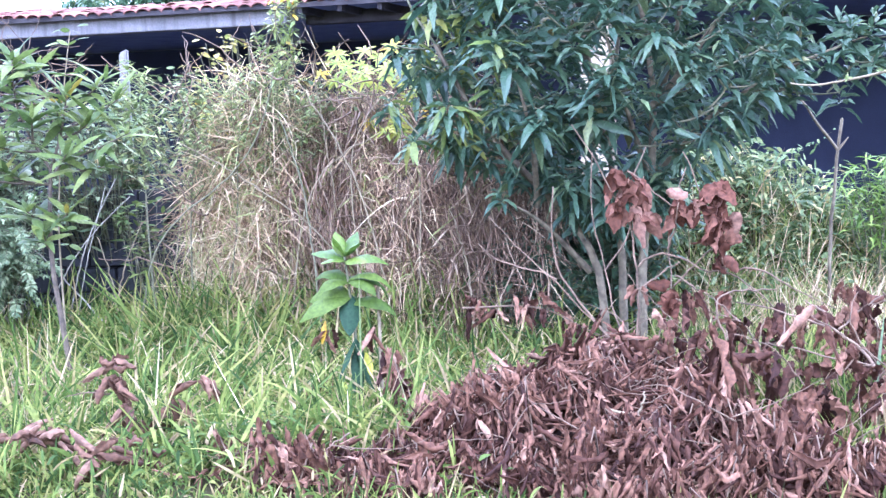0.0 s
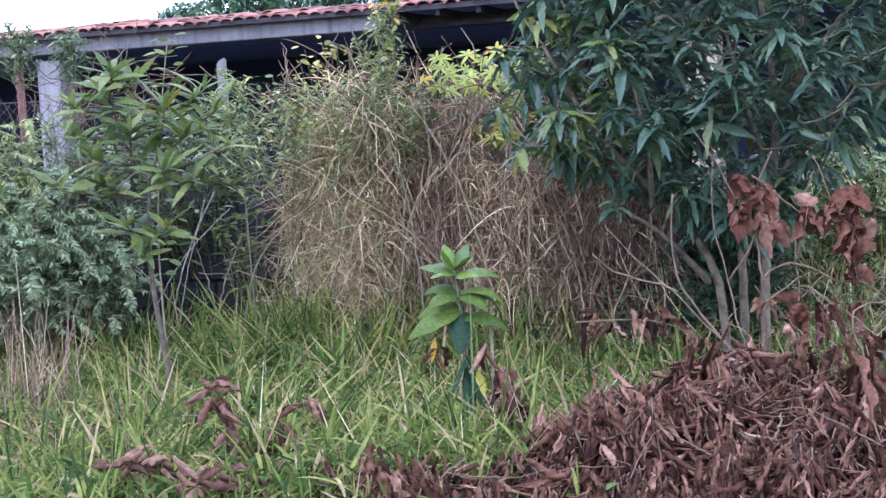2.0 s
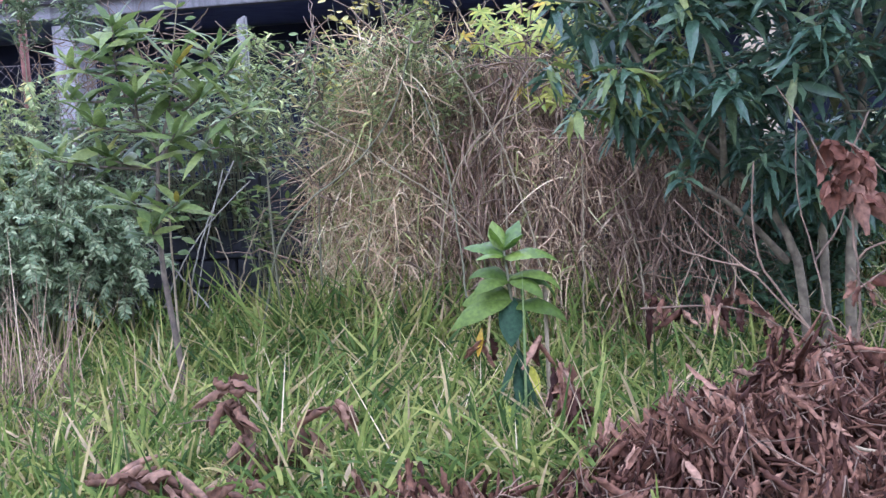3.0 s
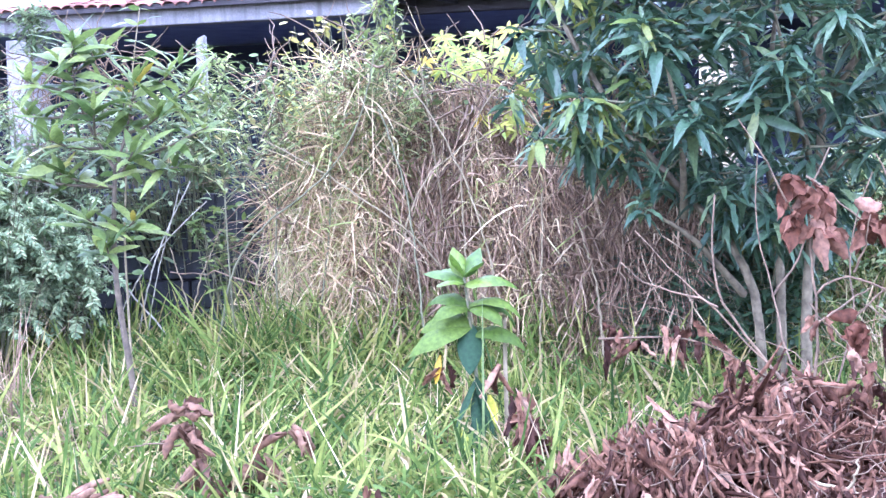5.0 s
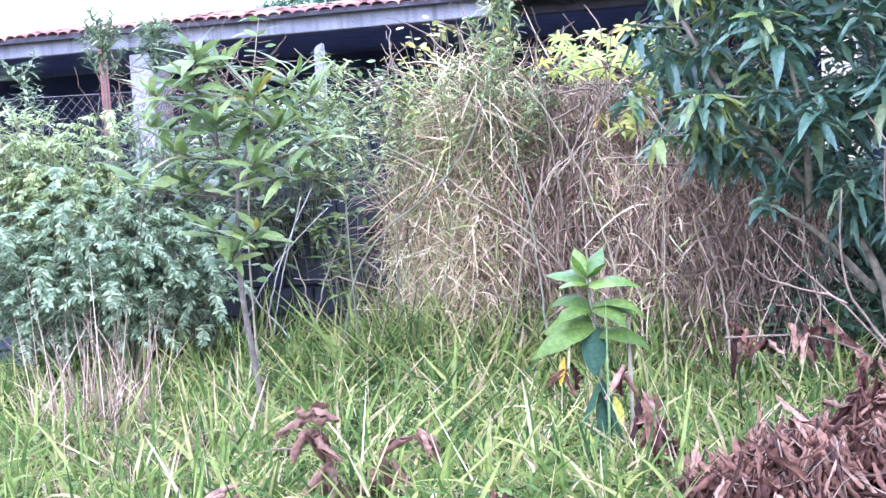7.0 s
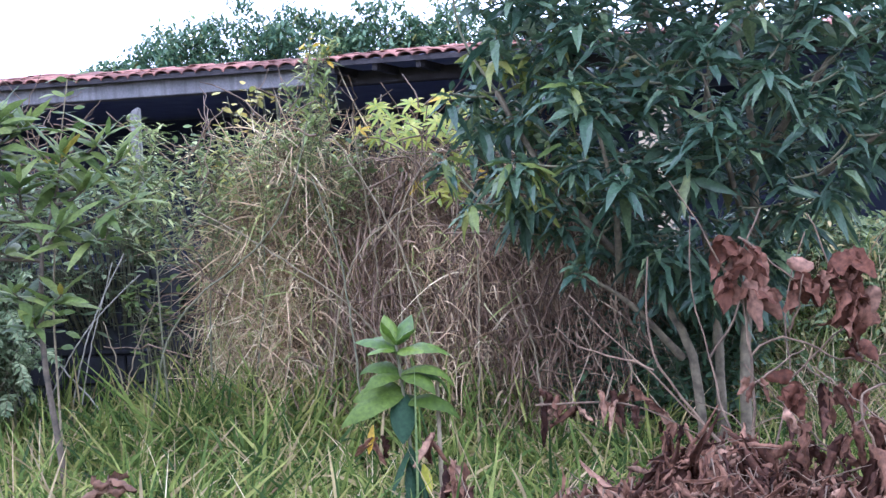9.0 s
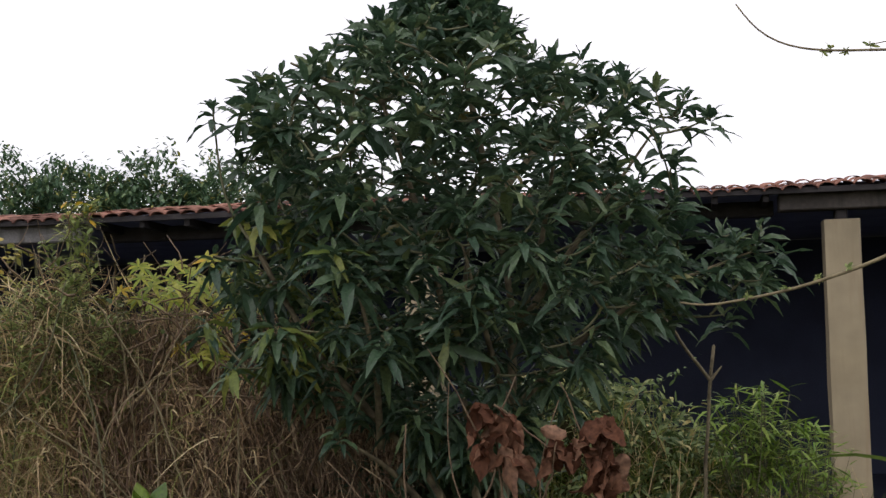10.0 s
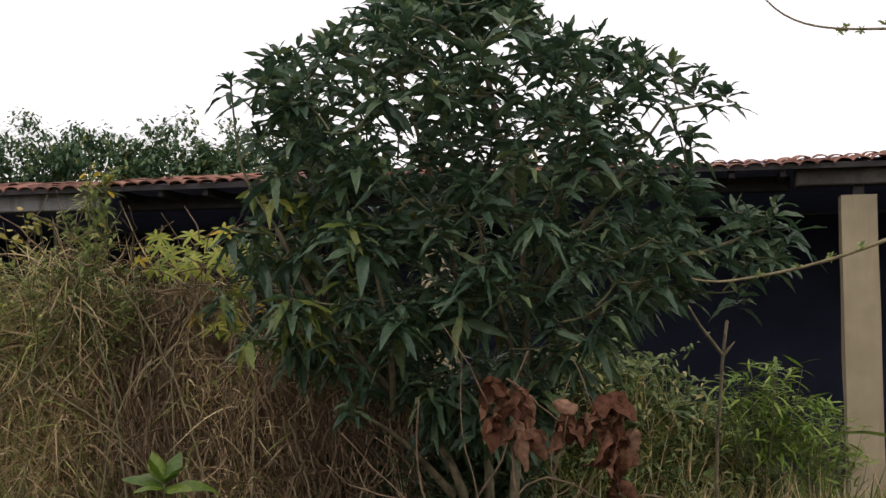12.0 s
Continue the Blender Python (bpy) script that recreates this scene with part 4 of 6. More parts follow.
    for c, n, rise in (((-1.69, 5.49, 0.46), 5, -0.1), ((-1.68, 5.48, 0.38), 5, -0.4), ((-1.64, 5.46, 0.27), 5, -0.7), ((-1.58, 5.45, 0.18), 6, -0.7), ((-1.27, 5.5, 0.37), 4, -0.7), ((-1.40, 5.48, 0.28), 4, -0.9), ((-1.50, 5.44, 0.14), 6, -0.5), ((-1.60, 5.38, 0.08), 6, 0.0), ((-2.06, 5.06, 0.18), 5, 0.2), ((-1.95, 4.98, 0.2), 5, 0.0), ((-1.80, 5.0, 0.18), 5, -0.2), ((-1.60, 4.78, 0.16), 7, 0.0), ((-1.66, 5.25, 0.14), 6, -0.3), ((-1.45, 4.9, 0.15), 5, 0.0)):
        for k in range(n):
            a = k * 2.4 + rng.random()
            spec.append((np.array(c) + rng.normal(0, 0.012, 3), (math.cos(a), math.sin(a) * 0.5, rise + rng.normal(0, 0.3))))
    for p, d in spec:
        p = np.array(p) + rng.normal(0, 0.01, 3) + [0, -0.03, 0.01]
        v, f = crumpled(np.array([p - org]), unit(np.array([d]) + rng.normal(0, 0.12, (1, 3))), rng.uniform(0.12, 0.19), rng.uniform(0.085, 0.115), rng.uniform(4.6, 6.2), 0.08, 0.4, 9, 0.03, 0.25, 8)
        part("leaf", mesh_from("leaf", v, f), M_DEAD_TAN, b)
    # bent bare twigs that lean out of the heap
    dead_branch("bare_twig", "thin bent bare twigs leaning out of the heap", (0.8, 6.8, 0.2),
                [[(0.95, 6.7, 0.15), (0.71, 6.8, 0.47), (0.51, 6.8, 0.71), (0.48, 6.8, 1.0), (0.50, 6.8, 1.22)], [(0.51, 6.8, 0.69), (0.43, 6.85, 0.73), (0.17, 6.9, 0.79), (0.06, 6.9, 0.90)], [(0.95, 6.72, 0.2), (0.51, 6.85, 0.66), (0.30, 6.9, 0.86), (0.13, 6.9, 1.05)],
                 [(-0.05, 7.1, 0.5), (0.4, 7.05, 0.52), (0.75, 6.9, 0.35)], [(0.9, 6.8, 0.2), (0.8, 7.1, 0.7), (0.72, 7.2, 1.15), (0.75, 7.25, 1.4)], [(1.05, 6.9, 0.2), (1.2, 7.1, 0.6), (1.18, 7.2, 1.0), (1.3, 7.2, 1.3)], [(0.8, 7.1, 0.7), (0.95, 7.15, 0.9), (1.05, 7.2, 1.25)], [(1.2, 7.1, 0.6), (1.45, 7.05, 0.85), (1.6, 7.0, 0.9)]],
                [((0.0, 7.1, 0.52), 7, 0.11, 0.06, 0.05, 2.6), ((0.16, 7.1, 0.5), 4, 0.15, 0.05, 0.02, 2.8), ((0.36, 7.05, 0.54), 8, 0.11, 0.06, 0.05, 2.6), ((0.5, 6.98, 0.5), 6, 0.10, 0.055, 0.05, 2.6), ((0.6, 6.92, 0.40), 5, 0.11, 0.055, 0.05, 2.6)], 0.010, M_DEAD, "", M_DEADTWIG)
    dead_branch("dead_twig", "drooping twig with hanging rolled leaves beside the plant", (-0.3, 6.05, 0.0),
                [[(-0.2, 5.7, -0.02), (-0.28, 5.85, 0.22), (-0.35, 5.95, 0.36), (-0.41, 6.02, 0.45)]],
                [((-0.40, 6.0, 0.44), 6, 0.13, 0.05, 0.02, 2.8), ((-0.35, 5.95, 0.34), 8, 0.14, 0.055, 0.025, 2.8), ((-0.30, 5.88, 0.25), 8, 0.14, 0.055, 0.025, 2.8), ((-0.26, 5.8, 0.17), 7, 0.12, 0.055, 0.025, 2.8), ((-0.74, 6.3, 0.5), 4, 0.10, 0.055, 0.02, 2.8), ((-0.5, 6.28, 0.5), 4, 0.12, 0.05, 0.015, 2.8), ((-0.8, 6.3, 0.2), 5, 0.10, 0.055, 0.04, 2.6)], 0.006, M_DEAD)


def build_heap():
    org = np.array([0.7, 5.9, 0.0])
    heap = thing("leaf_heap", org, "heap of dry curled brown leaves and cut twigs", "leaf heap")
    ax, ay = np.linspace(-2.0, 3.2, 76), np.linspace(3.7, 7.5, 58)
    gx, gy = np.meshgrid(ax, ay)
    h = pile_h(gx, gy)
    z = np.where(h > 0.01, ground_h(gx, gy) + h * 0.55 - 0.03, ground_h(gx, gy) - 0.05)
    z = z + rng.normal(0, 0.012, z.shape)
    k = len(ax)
    i, j = np.meshgrid(np.arange(len(ay) - 1), np.arange(k - 1), indexing="ij")
    f = np.stack([i * k + j, i * k + j + 1, (i + 1) * k + j + 1, (i + 1) * k + j], -1).reshape(-1, 4)
    # added sheet that fills the gaps of the heap with dark
    part("core", mesh_from("core", np.stack([gx, gy, z], -1).reshape(-1, 3) - org, f), M_CORE, heap, "dark sheet under the leaves, coloured as the shade in their gaps")
    # flattened litter low in the heap, and thin curled shreds matted on its back
    n = 3200
    x, y = rng.uniform(-1.9, 3.1, n * 5), rng.uniform(3.9, 7.4, n * 5)
    h = pile_h(x, y)
    keep = rng.random(n * 5) < np.clip(h * 16, 0, 1)
    x, y, h = x[keep][:n], y[keep][:n], h[keep][:n]
    n = len(x)
    feet = np.stack([x, y, ground_h(x, y) + h * rng.uniform(0.7, 1.0, n) + 0.02], 1)
    dirs = rand_dir(n, 0.0) + rng.normal(0, 0.3, (n, 3))
    ln = rng.uniform(0.07, 0.17, n)
    pieces = [crumpled(feet - org, dirs, ln, ln * rng.uniform(0.22, 0.4, n), rng.uniform(3.5, 6.4, n), 0.1, 0.7, 5, 0.04, 0.5, 4)]
    # bunches: rolled leaves that hang side by side from the end of a cut twig
    bx, by = rng.uniform(-1.7, 2.6, 8000), rng.uniform(4.1, 7.2, 8000)
    bh = pile_h(bx, by)
    ok = np.flatnonzero(rng.random(8000) < np.clip(bh * 9 - 0.05, 0, 1))[:640]
    hollow = np.random.default_rng(7).random(400) < 0.36
    ok = [q for q in ok if not hollow[(int(bx[q] / 0.16 + 40) * 19 + int(by[q] / 0.2) * 7) % 400]]
    sf, sd, sl, twigs = [], [], [], []
    for q in ok:
        k = int(rng.integers(8, 16))
        high = rng.random() < 0.2
        top = float(ground_h(bx[q], by[q])) + bh[q] + (rng.uniform(0.08, 0.2) if high else rng.uniform(0.03, 0.12))
        c = np.array([bx[q], by[q], top])
        a = rng.random() * 6.28
        # the front of the heap hangs, its back lies flat in layers
        back = by[q] > 5.75 and bx[q] > 0.45
        lean = np.array([math.cos(a) * 0.8, math.sin(a) * 0.5 - 0.3, rng.uniform(-0.5, 0.25) if back and not high else rng.uniform(-2.6, -0.7)])
        p = c + rng.normal(0, 1, (k, 3)) * [0.045, 0.035, 0.03]
        d = unit(lean + rng.normal(0, 0.38, (k, 3)))
        l = rng.uniform(0.08, 0.155, k) * rng.uniform(0.8, 1.15)
        twigs.append(([c + [rng.normal(0, 0.08), rng.normal(0, 0.06), -0.26] - org, c + [0, 0, 0.03] - org, c + np.array([math.cos(a), math.sin(a), -0.3]) * 0.07 - org], 0.005, 0.003))
        if -0.3 < bx[q] < 1.5 and by[q] < 6.0 and len(sf) < 285:
            sf += list(p)
            sd += list(d)
            sl += list(l)
        else:
            pieces.append(crumpled(p - org, d, l, l * rng.uniform(0.26, 0.48, k), rng.uniform(2.8, 5.8, k), 0.16, 0.8, 8, 0.06, 0.55, 5))
    part("litter", mesh_from("litter", *joined(*pieces)), M_DEAD, heap, "thousands of dry rolled leaves", "stuff")
    ms = []
    for q in range(12):
        v, f = crumpled(np.zeros((1, 3)), np.array([[1.0, 0, 0]]), 0.14, rng.uniform(0.036, 0.066), rng.uniform(2.8, 5.8), 0.16, 0.8, 10, 0.06, 0.55)
        ms.append(mesh_from("leaf", v, f))
    leaf_objects("leaf", ms, M_DEAD, heap, sf, sd, np.array(sl) / 0.14, rng.uniform(0, 6.28, len(sf)), org)
    part("twig_rest", mesh_from("twig_rest", *tubes(twigs, 5)), M_DEADTWIG, heap, "", "stuff")
    lines = []
    for q in range(420):
        px, py = rng.uniform(-1.2, 2.4), rng.uniform(4.7, 6.9)
        if pile_h(px, py) < 0.05:
            continue
        a, l = rng.random() * 6.28, rng.uniform(0.12, 0.5)
        p0 = np.array([px, py, ground_h(px, py) + pile_h(px, py) + rng.uniform(0.02, 0.12)])
        d = np.array([math.cos(a), math.sin(a), rng.normal(0.1, 0.25)])
        lines.append(([p0 - org, p0 + d * l * 0.5 + rng.normal(0, 0.07, 3) - org, p0 + d * l - org], rng.uniform(0.002, 0.005), 0.0012))
    part("twig_work", mesh_from("twig_work", *tubes(lines, 5, 0.004)), M_DEADTWIG, heap, "brown thin twigs", "stuff")
    for p in ([(0.68, 5.12, 0.27), (0.80, 5.06, 0.25), (0.92, 5.0, 0.22), (1.15, 4.85, 0.17)], [(0.80, 5.06, 0.25), (0.84, 5.08, 0.30), (0.85, 5.1, 0.35)]):
        part("stick", mesh_from("stick", *tubes([(np.array(p) - org, 0.007, 0.004)], 7, 0.006)), M_GREYTWIG, heap, "pale peeled stick")


build_dead()
build_heap()


# ---- grasses ----
def stuff(name, v, f, mat, label, category):
    return tagged(part(name, mesh_from(name, v, f), mat), label, category, "", "stuff")


def tufts(n, x0, x1, y0, y1, per, hmin, hmax, spread, wmin, wmax, bmin, bmax, base_h=ground_h, keep=None, segs=4, lean=0.5, rise=0.0):
    """Blades in tufts: per blades fan out of each foot."""
    k = max(1, n // per)
    cx, cy = rng.uniform(x0, x1, k * 2), rng.uniform(y0, y1, k * 2)
    if keep is not None:
        ok = keep(cx, cy)
        cx, cy = cx[ok], cy[ok]
    cx, cy = cx[:k], cy[:k]
    k = len(cx)
    size = rng.uniform(0.65, 1.15, k)
    x = np.repeat(cx, per) + rng.normal(0, spread, k * per)
    y = np.repeat(cy, per) + rng.normal(0, spread, k * per)
    sz = np.repeat(size, per)
    m = len(x)
    base = np.stack([x, y, base_h(x, y) - 0.01 + rise * rng.random(m) ** 1.5], 1)
    d = rand_dir(m, 1.0)
    d[:, :2] *= (rng.random(m) ** 0.8 * lean)[:, None]
    d[:, :2] += np.repeat(rng.normal(0, 0.12, (k, 2)), per, 0)
    ln = rng.uniform(hmin, hmax, m) * sz * np.where(y < 4.3, 1.0, np.interp(y, [4.6, 5.6], [0.5, 1.0]))
    return strips(base, d, rand_dir(m), ln, rng.uniform(wmin, wmax, m), rng.uniform(bmin, bmax, m) * rng.random(m), segs, 2, 0, rng.normal(0, 0.8, m), blade_profile)


def open_grass(x, y):
    thin = rng.random(len(x)) > np.clip(pile_h(x, y) * 14, 0, 0.985)
    wall = ~((y > 9.3) & (x < -2.1))
    spot = (np.abs(x + 1.75) < 0.6) & (y < 5.6) & (rng.random(len(x)) < 0.15)
    return thin & wall & ~spot


def build_grasses():
    v1 = tufts(23000, -5.2, 3.9, 4.3, 9.6, 9, 0.16, 0.36, 0.05, 0.010, 0.021, 0.3, 2.0, keep=open_grass, lean=1.5, segs=5, rise=0.12)
    v2 = tufts(13000, -4.6, 0.7, 4.6, 8.9, 12, 0.26, 0.58, 0.04, 0.013, 0.028, 0.5, 2.4, keep=open_grass, lean=1.5, segs=6, rise=0.16)
    v6 = tufts(1500, -2.3, -1.2, 7.9, 8.6, 9, 0.35, 0.75, 0.05, 0.013, 0.026, 0.6, 2.0, lean=1.2, segs=6, rise=0.25)
    v7 = tufts(3600, -2.9, 0.3, 4.1, 5.3, 9, 0.14, 0.32, 0.04, 0.009, 0.018, 0.3, 1.8, lean=1.2, segs=5)
    v5 = tufts(5200, 1.1, 2.8, 5.0, 8.0, 14, 0.2, 0.45, 0.03, 0.010, 0.020, 0.3, 1.8, keep=open_grass, lean=1.2, segs=5, rise=0.1)
    v3 = tufts(7000, 1.3, 4.2, 7.4, 10.0, 10, 0.2, 0.42, 0.03, 0.009, 0.017, 0.3, 1.6, keep=open_grass, lean=1.1, rise=0.1)
    v4 = tufts(3200, -4.4, -2.1, 8.2, 9.45, 10, 0.28, 0.62, 0.05, 0.013, 0.026, 0.5, 1.9, lean=1.3, segs=6, rise=0.25)
    v8 = tufts(1500, -2.2, -0.1, 8.15, 8.6, 7, 0.3, 0.6, 0.06, 0.011, 0.022, 0.5, 1.8, lean=1.0, segs=6, rise=0.45)
    stuff("grass", *joined(v1, v2, v3, v4, v5, v6, v7, v8), M_GRASS, "lush knee-high green grass over the whole lot", "grass")
    far = tufts(9000, -14, 14, 10.5, 18, 8, 0.2, 0.5, 0.05, 0.012, 0.025, 0.2, 1.0, keep=lambda x, y: (y < 12.9 - 0.268 * (x - 5.09)), segs=3)
    near = tufts(30000, -6, 6, -4, 4.4, 14, 0.12, 0.3, 0.06, 0.010, 0.020, 0.2, 1.4, segs=2, lean=0.9)
    lawn = tufts(16000, -11, 11, -9, 4.3, 10, 0.15, 0.35, 0.06, 0.010, 0.020, 0.2, 1.4, segs=3, lean=0.9)
    sides = [tufts(5000, s * 8 - 4, s * 8 + 4, 4.3, 12.0, 10, 0.2, 0.45, 0.06, 0.010, 0.020, 0.2, 1.4, segs=3, lean=0.9, keep=lambda x, y: (np.abs(x + 0.6) > 4.4) & (y < 12.6 - 0.268 * (x - 5.09))) for s in (-1, 1)]
    stuff("rough_lawn", *joined(near, lawn, *sides), M_GRASS, "rough low grass over the rest of the lot", "grass")
    stuff("far_grass", *far, M_GRASS, "rough grass behind the fence", "grass")

    # tall withered stand along the fence
    def on_bank(x, y):
        return rng.random(len(x)) < np.clip(1.3 - np.abs((x + 0.85) / 1.5) ** 4, 0.05, 1) * np.interp(x, [-1.2, -0.6], [1.0, 0.35])
    d1 = tufts(5600, -2.12, 0.75, 8.4, 9.9, 9, 0.35, 1.0, 0.06, 0.006, 0.013, 0.3, 1.8, keep=on_bank, segs=7, lean=0.8)
    # loose and broken blades that hang at all heights in the stand
    n = 21000
    x, y, z = rng.uniform(-2.07, 0.2, n), rng.uniform(8.35, 9.6, n), rng.random(n) ** 0.8
    top = np.interp(x, [-2.3, -1.6, -0.9, -0.4, 0.1, 0.7], [0.9, 1.65, 1.9, 1.8, 1.4, 1.2]) * (1 + 0.18 * np.sin(x * 9 + 3 * np.sin(y * 7)))
    y = y + 0.25 * np.sin(x * 6.0 + 1.3)
    high = z * top > 1.2
    y = np.where(high & (x > -1.2), np.maximum(y, 8.8 + 0.4 * rng.random(n)), y)
    # gaps in clumps let the dark behind show through
    clump = np.sin(x * 11 + 4 * np.sin(z * 7)) + np.sin(z * 13 - x * 6) + np.sin(x * 23 + z * 5) * 0.6
    ok = (~high | (rng.random(n) < 0.55)) & (rng.random(n) < np.interp(x, [-1.3, -0.8, -0.3], [1.0, 0.6, 0.15])) & (clump > -1.5)
    ok &= z * top < 1.85
    x, y, z, top = x[ok], y[ok], z[ok], top[ok]
    n = len(x)
    b = np.stack([x, y, 0.15 + z * top], 1)
    d = rand_dir(n, 0.0) * 0.7 + np.stack([np.zeros(n), np.zeros(n), rng.normal(0.35, 1.0, n)], 1)
    d2 = strips(b, d, rng.normal(0, 1, (n, 3)), rng.uniform(0.10, 0.40, n), rng.uniform(0.005, 0.013, n), rng.uniform(0, 1.5, n), 6, 2, 0, rng.normal(0, 2.0, n), blade_profile, bow=0.6)
    stuff("dry_grass", *joined(d1, d2), M_STRAW, "tall stand of dry straw-coloured grass against the fence", "grass")
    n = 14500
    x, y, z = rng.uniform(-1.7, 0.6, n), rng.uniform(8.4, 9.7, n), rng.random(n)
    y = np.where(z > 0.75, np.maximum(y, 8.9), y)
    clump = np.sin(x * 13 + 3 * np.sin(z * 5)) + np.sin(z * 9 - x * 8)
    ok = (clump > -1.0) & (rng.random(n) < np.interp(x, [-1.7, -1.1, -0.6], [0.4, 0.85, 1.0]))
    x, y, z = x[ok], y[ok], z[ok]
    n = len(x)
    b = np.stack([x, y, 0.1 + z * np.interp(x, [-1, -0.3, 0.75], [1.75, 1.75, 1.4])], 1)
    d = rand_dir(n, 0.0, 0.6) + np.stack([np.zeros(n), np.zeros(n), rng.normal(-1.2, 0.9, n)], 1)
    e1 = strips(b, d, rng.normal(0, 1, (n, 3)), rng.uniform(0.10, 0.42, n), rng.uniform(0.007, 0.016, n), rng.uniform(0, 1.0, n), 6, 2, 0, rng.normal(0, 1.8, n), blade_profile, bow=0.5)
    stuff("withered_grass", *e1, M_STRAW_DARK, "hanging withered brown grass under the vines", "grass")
    # dry tuft by the edge of the lot and straw stems
    t1 = joined(tufts(170, -3.5, -3.12, 6.9, 7.4, 5, 0.55, 1.25, 0.09, 0.005, 0.011, 0.2, 1.3, segs=7, lean=0.35), tufts(130, -3.75, -3.0, 6.8, 7.5, 3, 0.4, 0.9, 0.05, 0.005, 0.010, 0.4, 2.0, segs=7, lean=0.7))
    t2 = tufts(1700, -3.5, -2.25, 5.7, 7.0, 12, 0.25, 0.5, 0.07, 0.006, 0.011, 0.8, 2.4, segs=6, lean=1.2)
    t3 = tufts(2600, 1.5, 4.0, 7.9, 9.9, 9, 0.35, 0.85, 0.04, 0.007, 0.012, 0.6, 2.2, segs=7, lean=1.1)
    t5 = tufts(3400, 2.1, 4.1, 7.9, 9.3, 9, 0.3, 0.75, 0.04, 0.007, 0.014, 0.6, 2.0, segs=7, lean=1.1)
    t4 = tufts(420, -3.0, 0.4, 5.2, 8.2, 3, 0.35, 0.65, 0.04, 0.006, 0.012, 0.3, 1.6, segs=6, lean=0.9, keep=open_grass)
    stuff("withered_tuft", *joined(t1, t2), M_STRAW_DARK, "withered brown tuft at the edge of the grass", "grass")
    stuff("straw_tufts", *joined(t3, t4, t5), M_STRAW, "dry straw tufts standing among green grass", "grass")


build_grasses()


# ---- weeds, shrubs and creepers ----
def sprig(p, d, n, ln, wd, bend=0.4, up=0.3):
    """Narrow leaves along a stem p (points): feet and directions."""
    q = spline(p, 30)
    t = np.linspace(d, 1, n)
    feet = np.stack([np.interp(t, np.linspace(0, 1, 30), q[:, c]) for c in range(3)], 1)
    a = np.arange(n) * 2.4 + rng.random(n) * 0.8
    dirs = np.stack([np.cos(a), np.sin(a), up + rng.normal(0, 0.3, n)], 1)
    taper = (1.15 - 0.75 * t)
    return strips(feet, dirs, flat_side(dirs), rng.uniform(0.7, 1.2, n) * ln * taper, wd, rng.uniform(0, bend, n), 3, 3, 0.5, 0, lance_profile)


def weed(org, tip, height_leaves, mat, label, ln=0.20, wd=0.025, side_shoots=11, leaves=26):
    org, tip = np.array(org, dtype=float), np.array(tip, dtype=float)
    w = thing("tall_weed", org, label, "weed", "tall weeds")
    mid = (org + tip) / 2 + rng.normal(0, 0.04, 3)
    main = [org + [0, 0, -0.04], mid, tip]
    part("stem", mesh_from("stem", *tubes([(spline(main, 12) - org, 0.008, 0.003)], 6)), M_TWIG, w)
    leaf = [sprig(main, height_leaves, leaves * 2, ln, wd)]
    q = spline(main, 30)
    for i in range(side_shoots):
        t = height_leaves + (1 - height_leaves) * (i + 0.5) / side_shoots
        b = q[min(29, int(t * 29))]
        a = i * 2.4 + rng.random()
        l = (1.25 - t) * 0.78
        e = b + np.array([math.cos(a) * l * 0.55, math.sin(a) * l * 0.55, l * 0.75])
        s = [b, (b + e) / 2 + [0, 0, -0.03], e]
        part("shoot", mesh_from("shoot", *tubes([(spline(s, 6) - org, 0.004, 0.002)], 5)), M_TWIG, w)
        leaf.append(sprig(s, 0.15, leaves, ln * 0.8, wd * 0.9))
    v, f = joined(*leaf)
    part("foliage", mesh_from("foliage", v - org, f), mat, w, "", "stuff")


def frond_shrub(label, foot, tips, leaflets=19, ln=0.070, wd=0.017, mat=None):
    """A shrub of thin stems with short arching fronds, each with two rows of narrow leaflets."""
    foot = np.array(foot, dtype=float)
    b = thing("feathery_shrub", foot, label, "shrub")
    lines, leaf = [], []
    for e in tips:
        e = np.array(e, dtype=float)
        stem = spline([foot, foot * 0.5 + e * 0.5 + [0, 0, 0.1], e], 24)
        lines.append((stem - foot, 0.005, 0.0018))
        for t in rng.uniform(0.55, 1.0, 4):
            b0 = stem[int(t * 23)]
            a = rng.random() * 6.28
            out = np.array([math.cos(a), math.sin(a) * 0.7 - 0.2, 0.0]) * rng.uniform(0.16, 0.32)
            q = spline([b0, b0 + out * 0.5 + [0, 0, rng.uniform(0.02, 0.12)], b0 + out + [0, 0, rng.uniform(-0.10, 0.10)]], 12)
            lines.append((q - foot, 0.0028, 0.0012))
            tg = unit(np.gradient(q, axis=0))
            for s in (-1, 1):
                u = np.linspace(0.12, 1.0, leaflets)
                p = np.stack([np.interp(u, np.linspace(0, 1, 12), q[:, c]) for c in range(3)], 1)
                g = np.stack([np.interp(u, np.linspace(0, 1, 12), tg[:, c]) for c in range(3)], 1)
                d = unit(flat_side(g) * s + g * 0.6 + rng.normal(0, 0.3, g.shape))
                leaf.append(strips(p - foot, d, g + rng.normal(0, 0.35, g.shape), ln * rng.uniform(0.75, 1.2, leaflets) * (1.15 - 0.6 * u), wd, rng.uniform(0, 0.6, leaflets), 3, 3, 0.5, 0, lance_profile))
    part("twig_work", mesh_from("twig_work", *tubes(lines, 4)), M_TWIG, b, "", "stuff")
    part("foliage", mesh_from("foliage", *joined(*leaf)), mat or M_BUSH, b, "", "stuff")


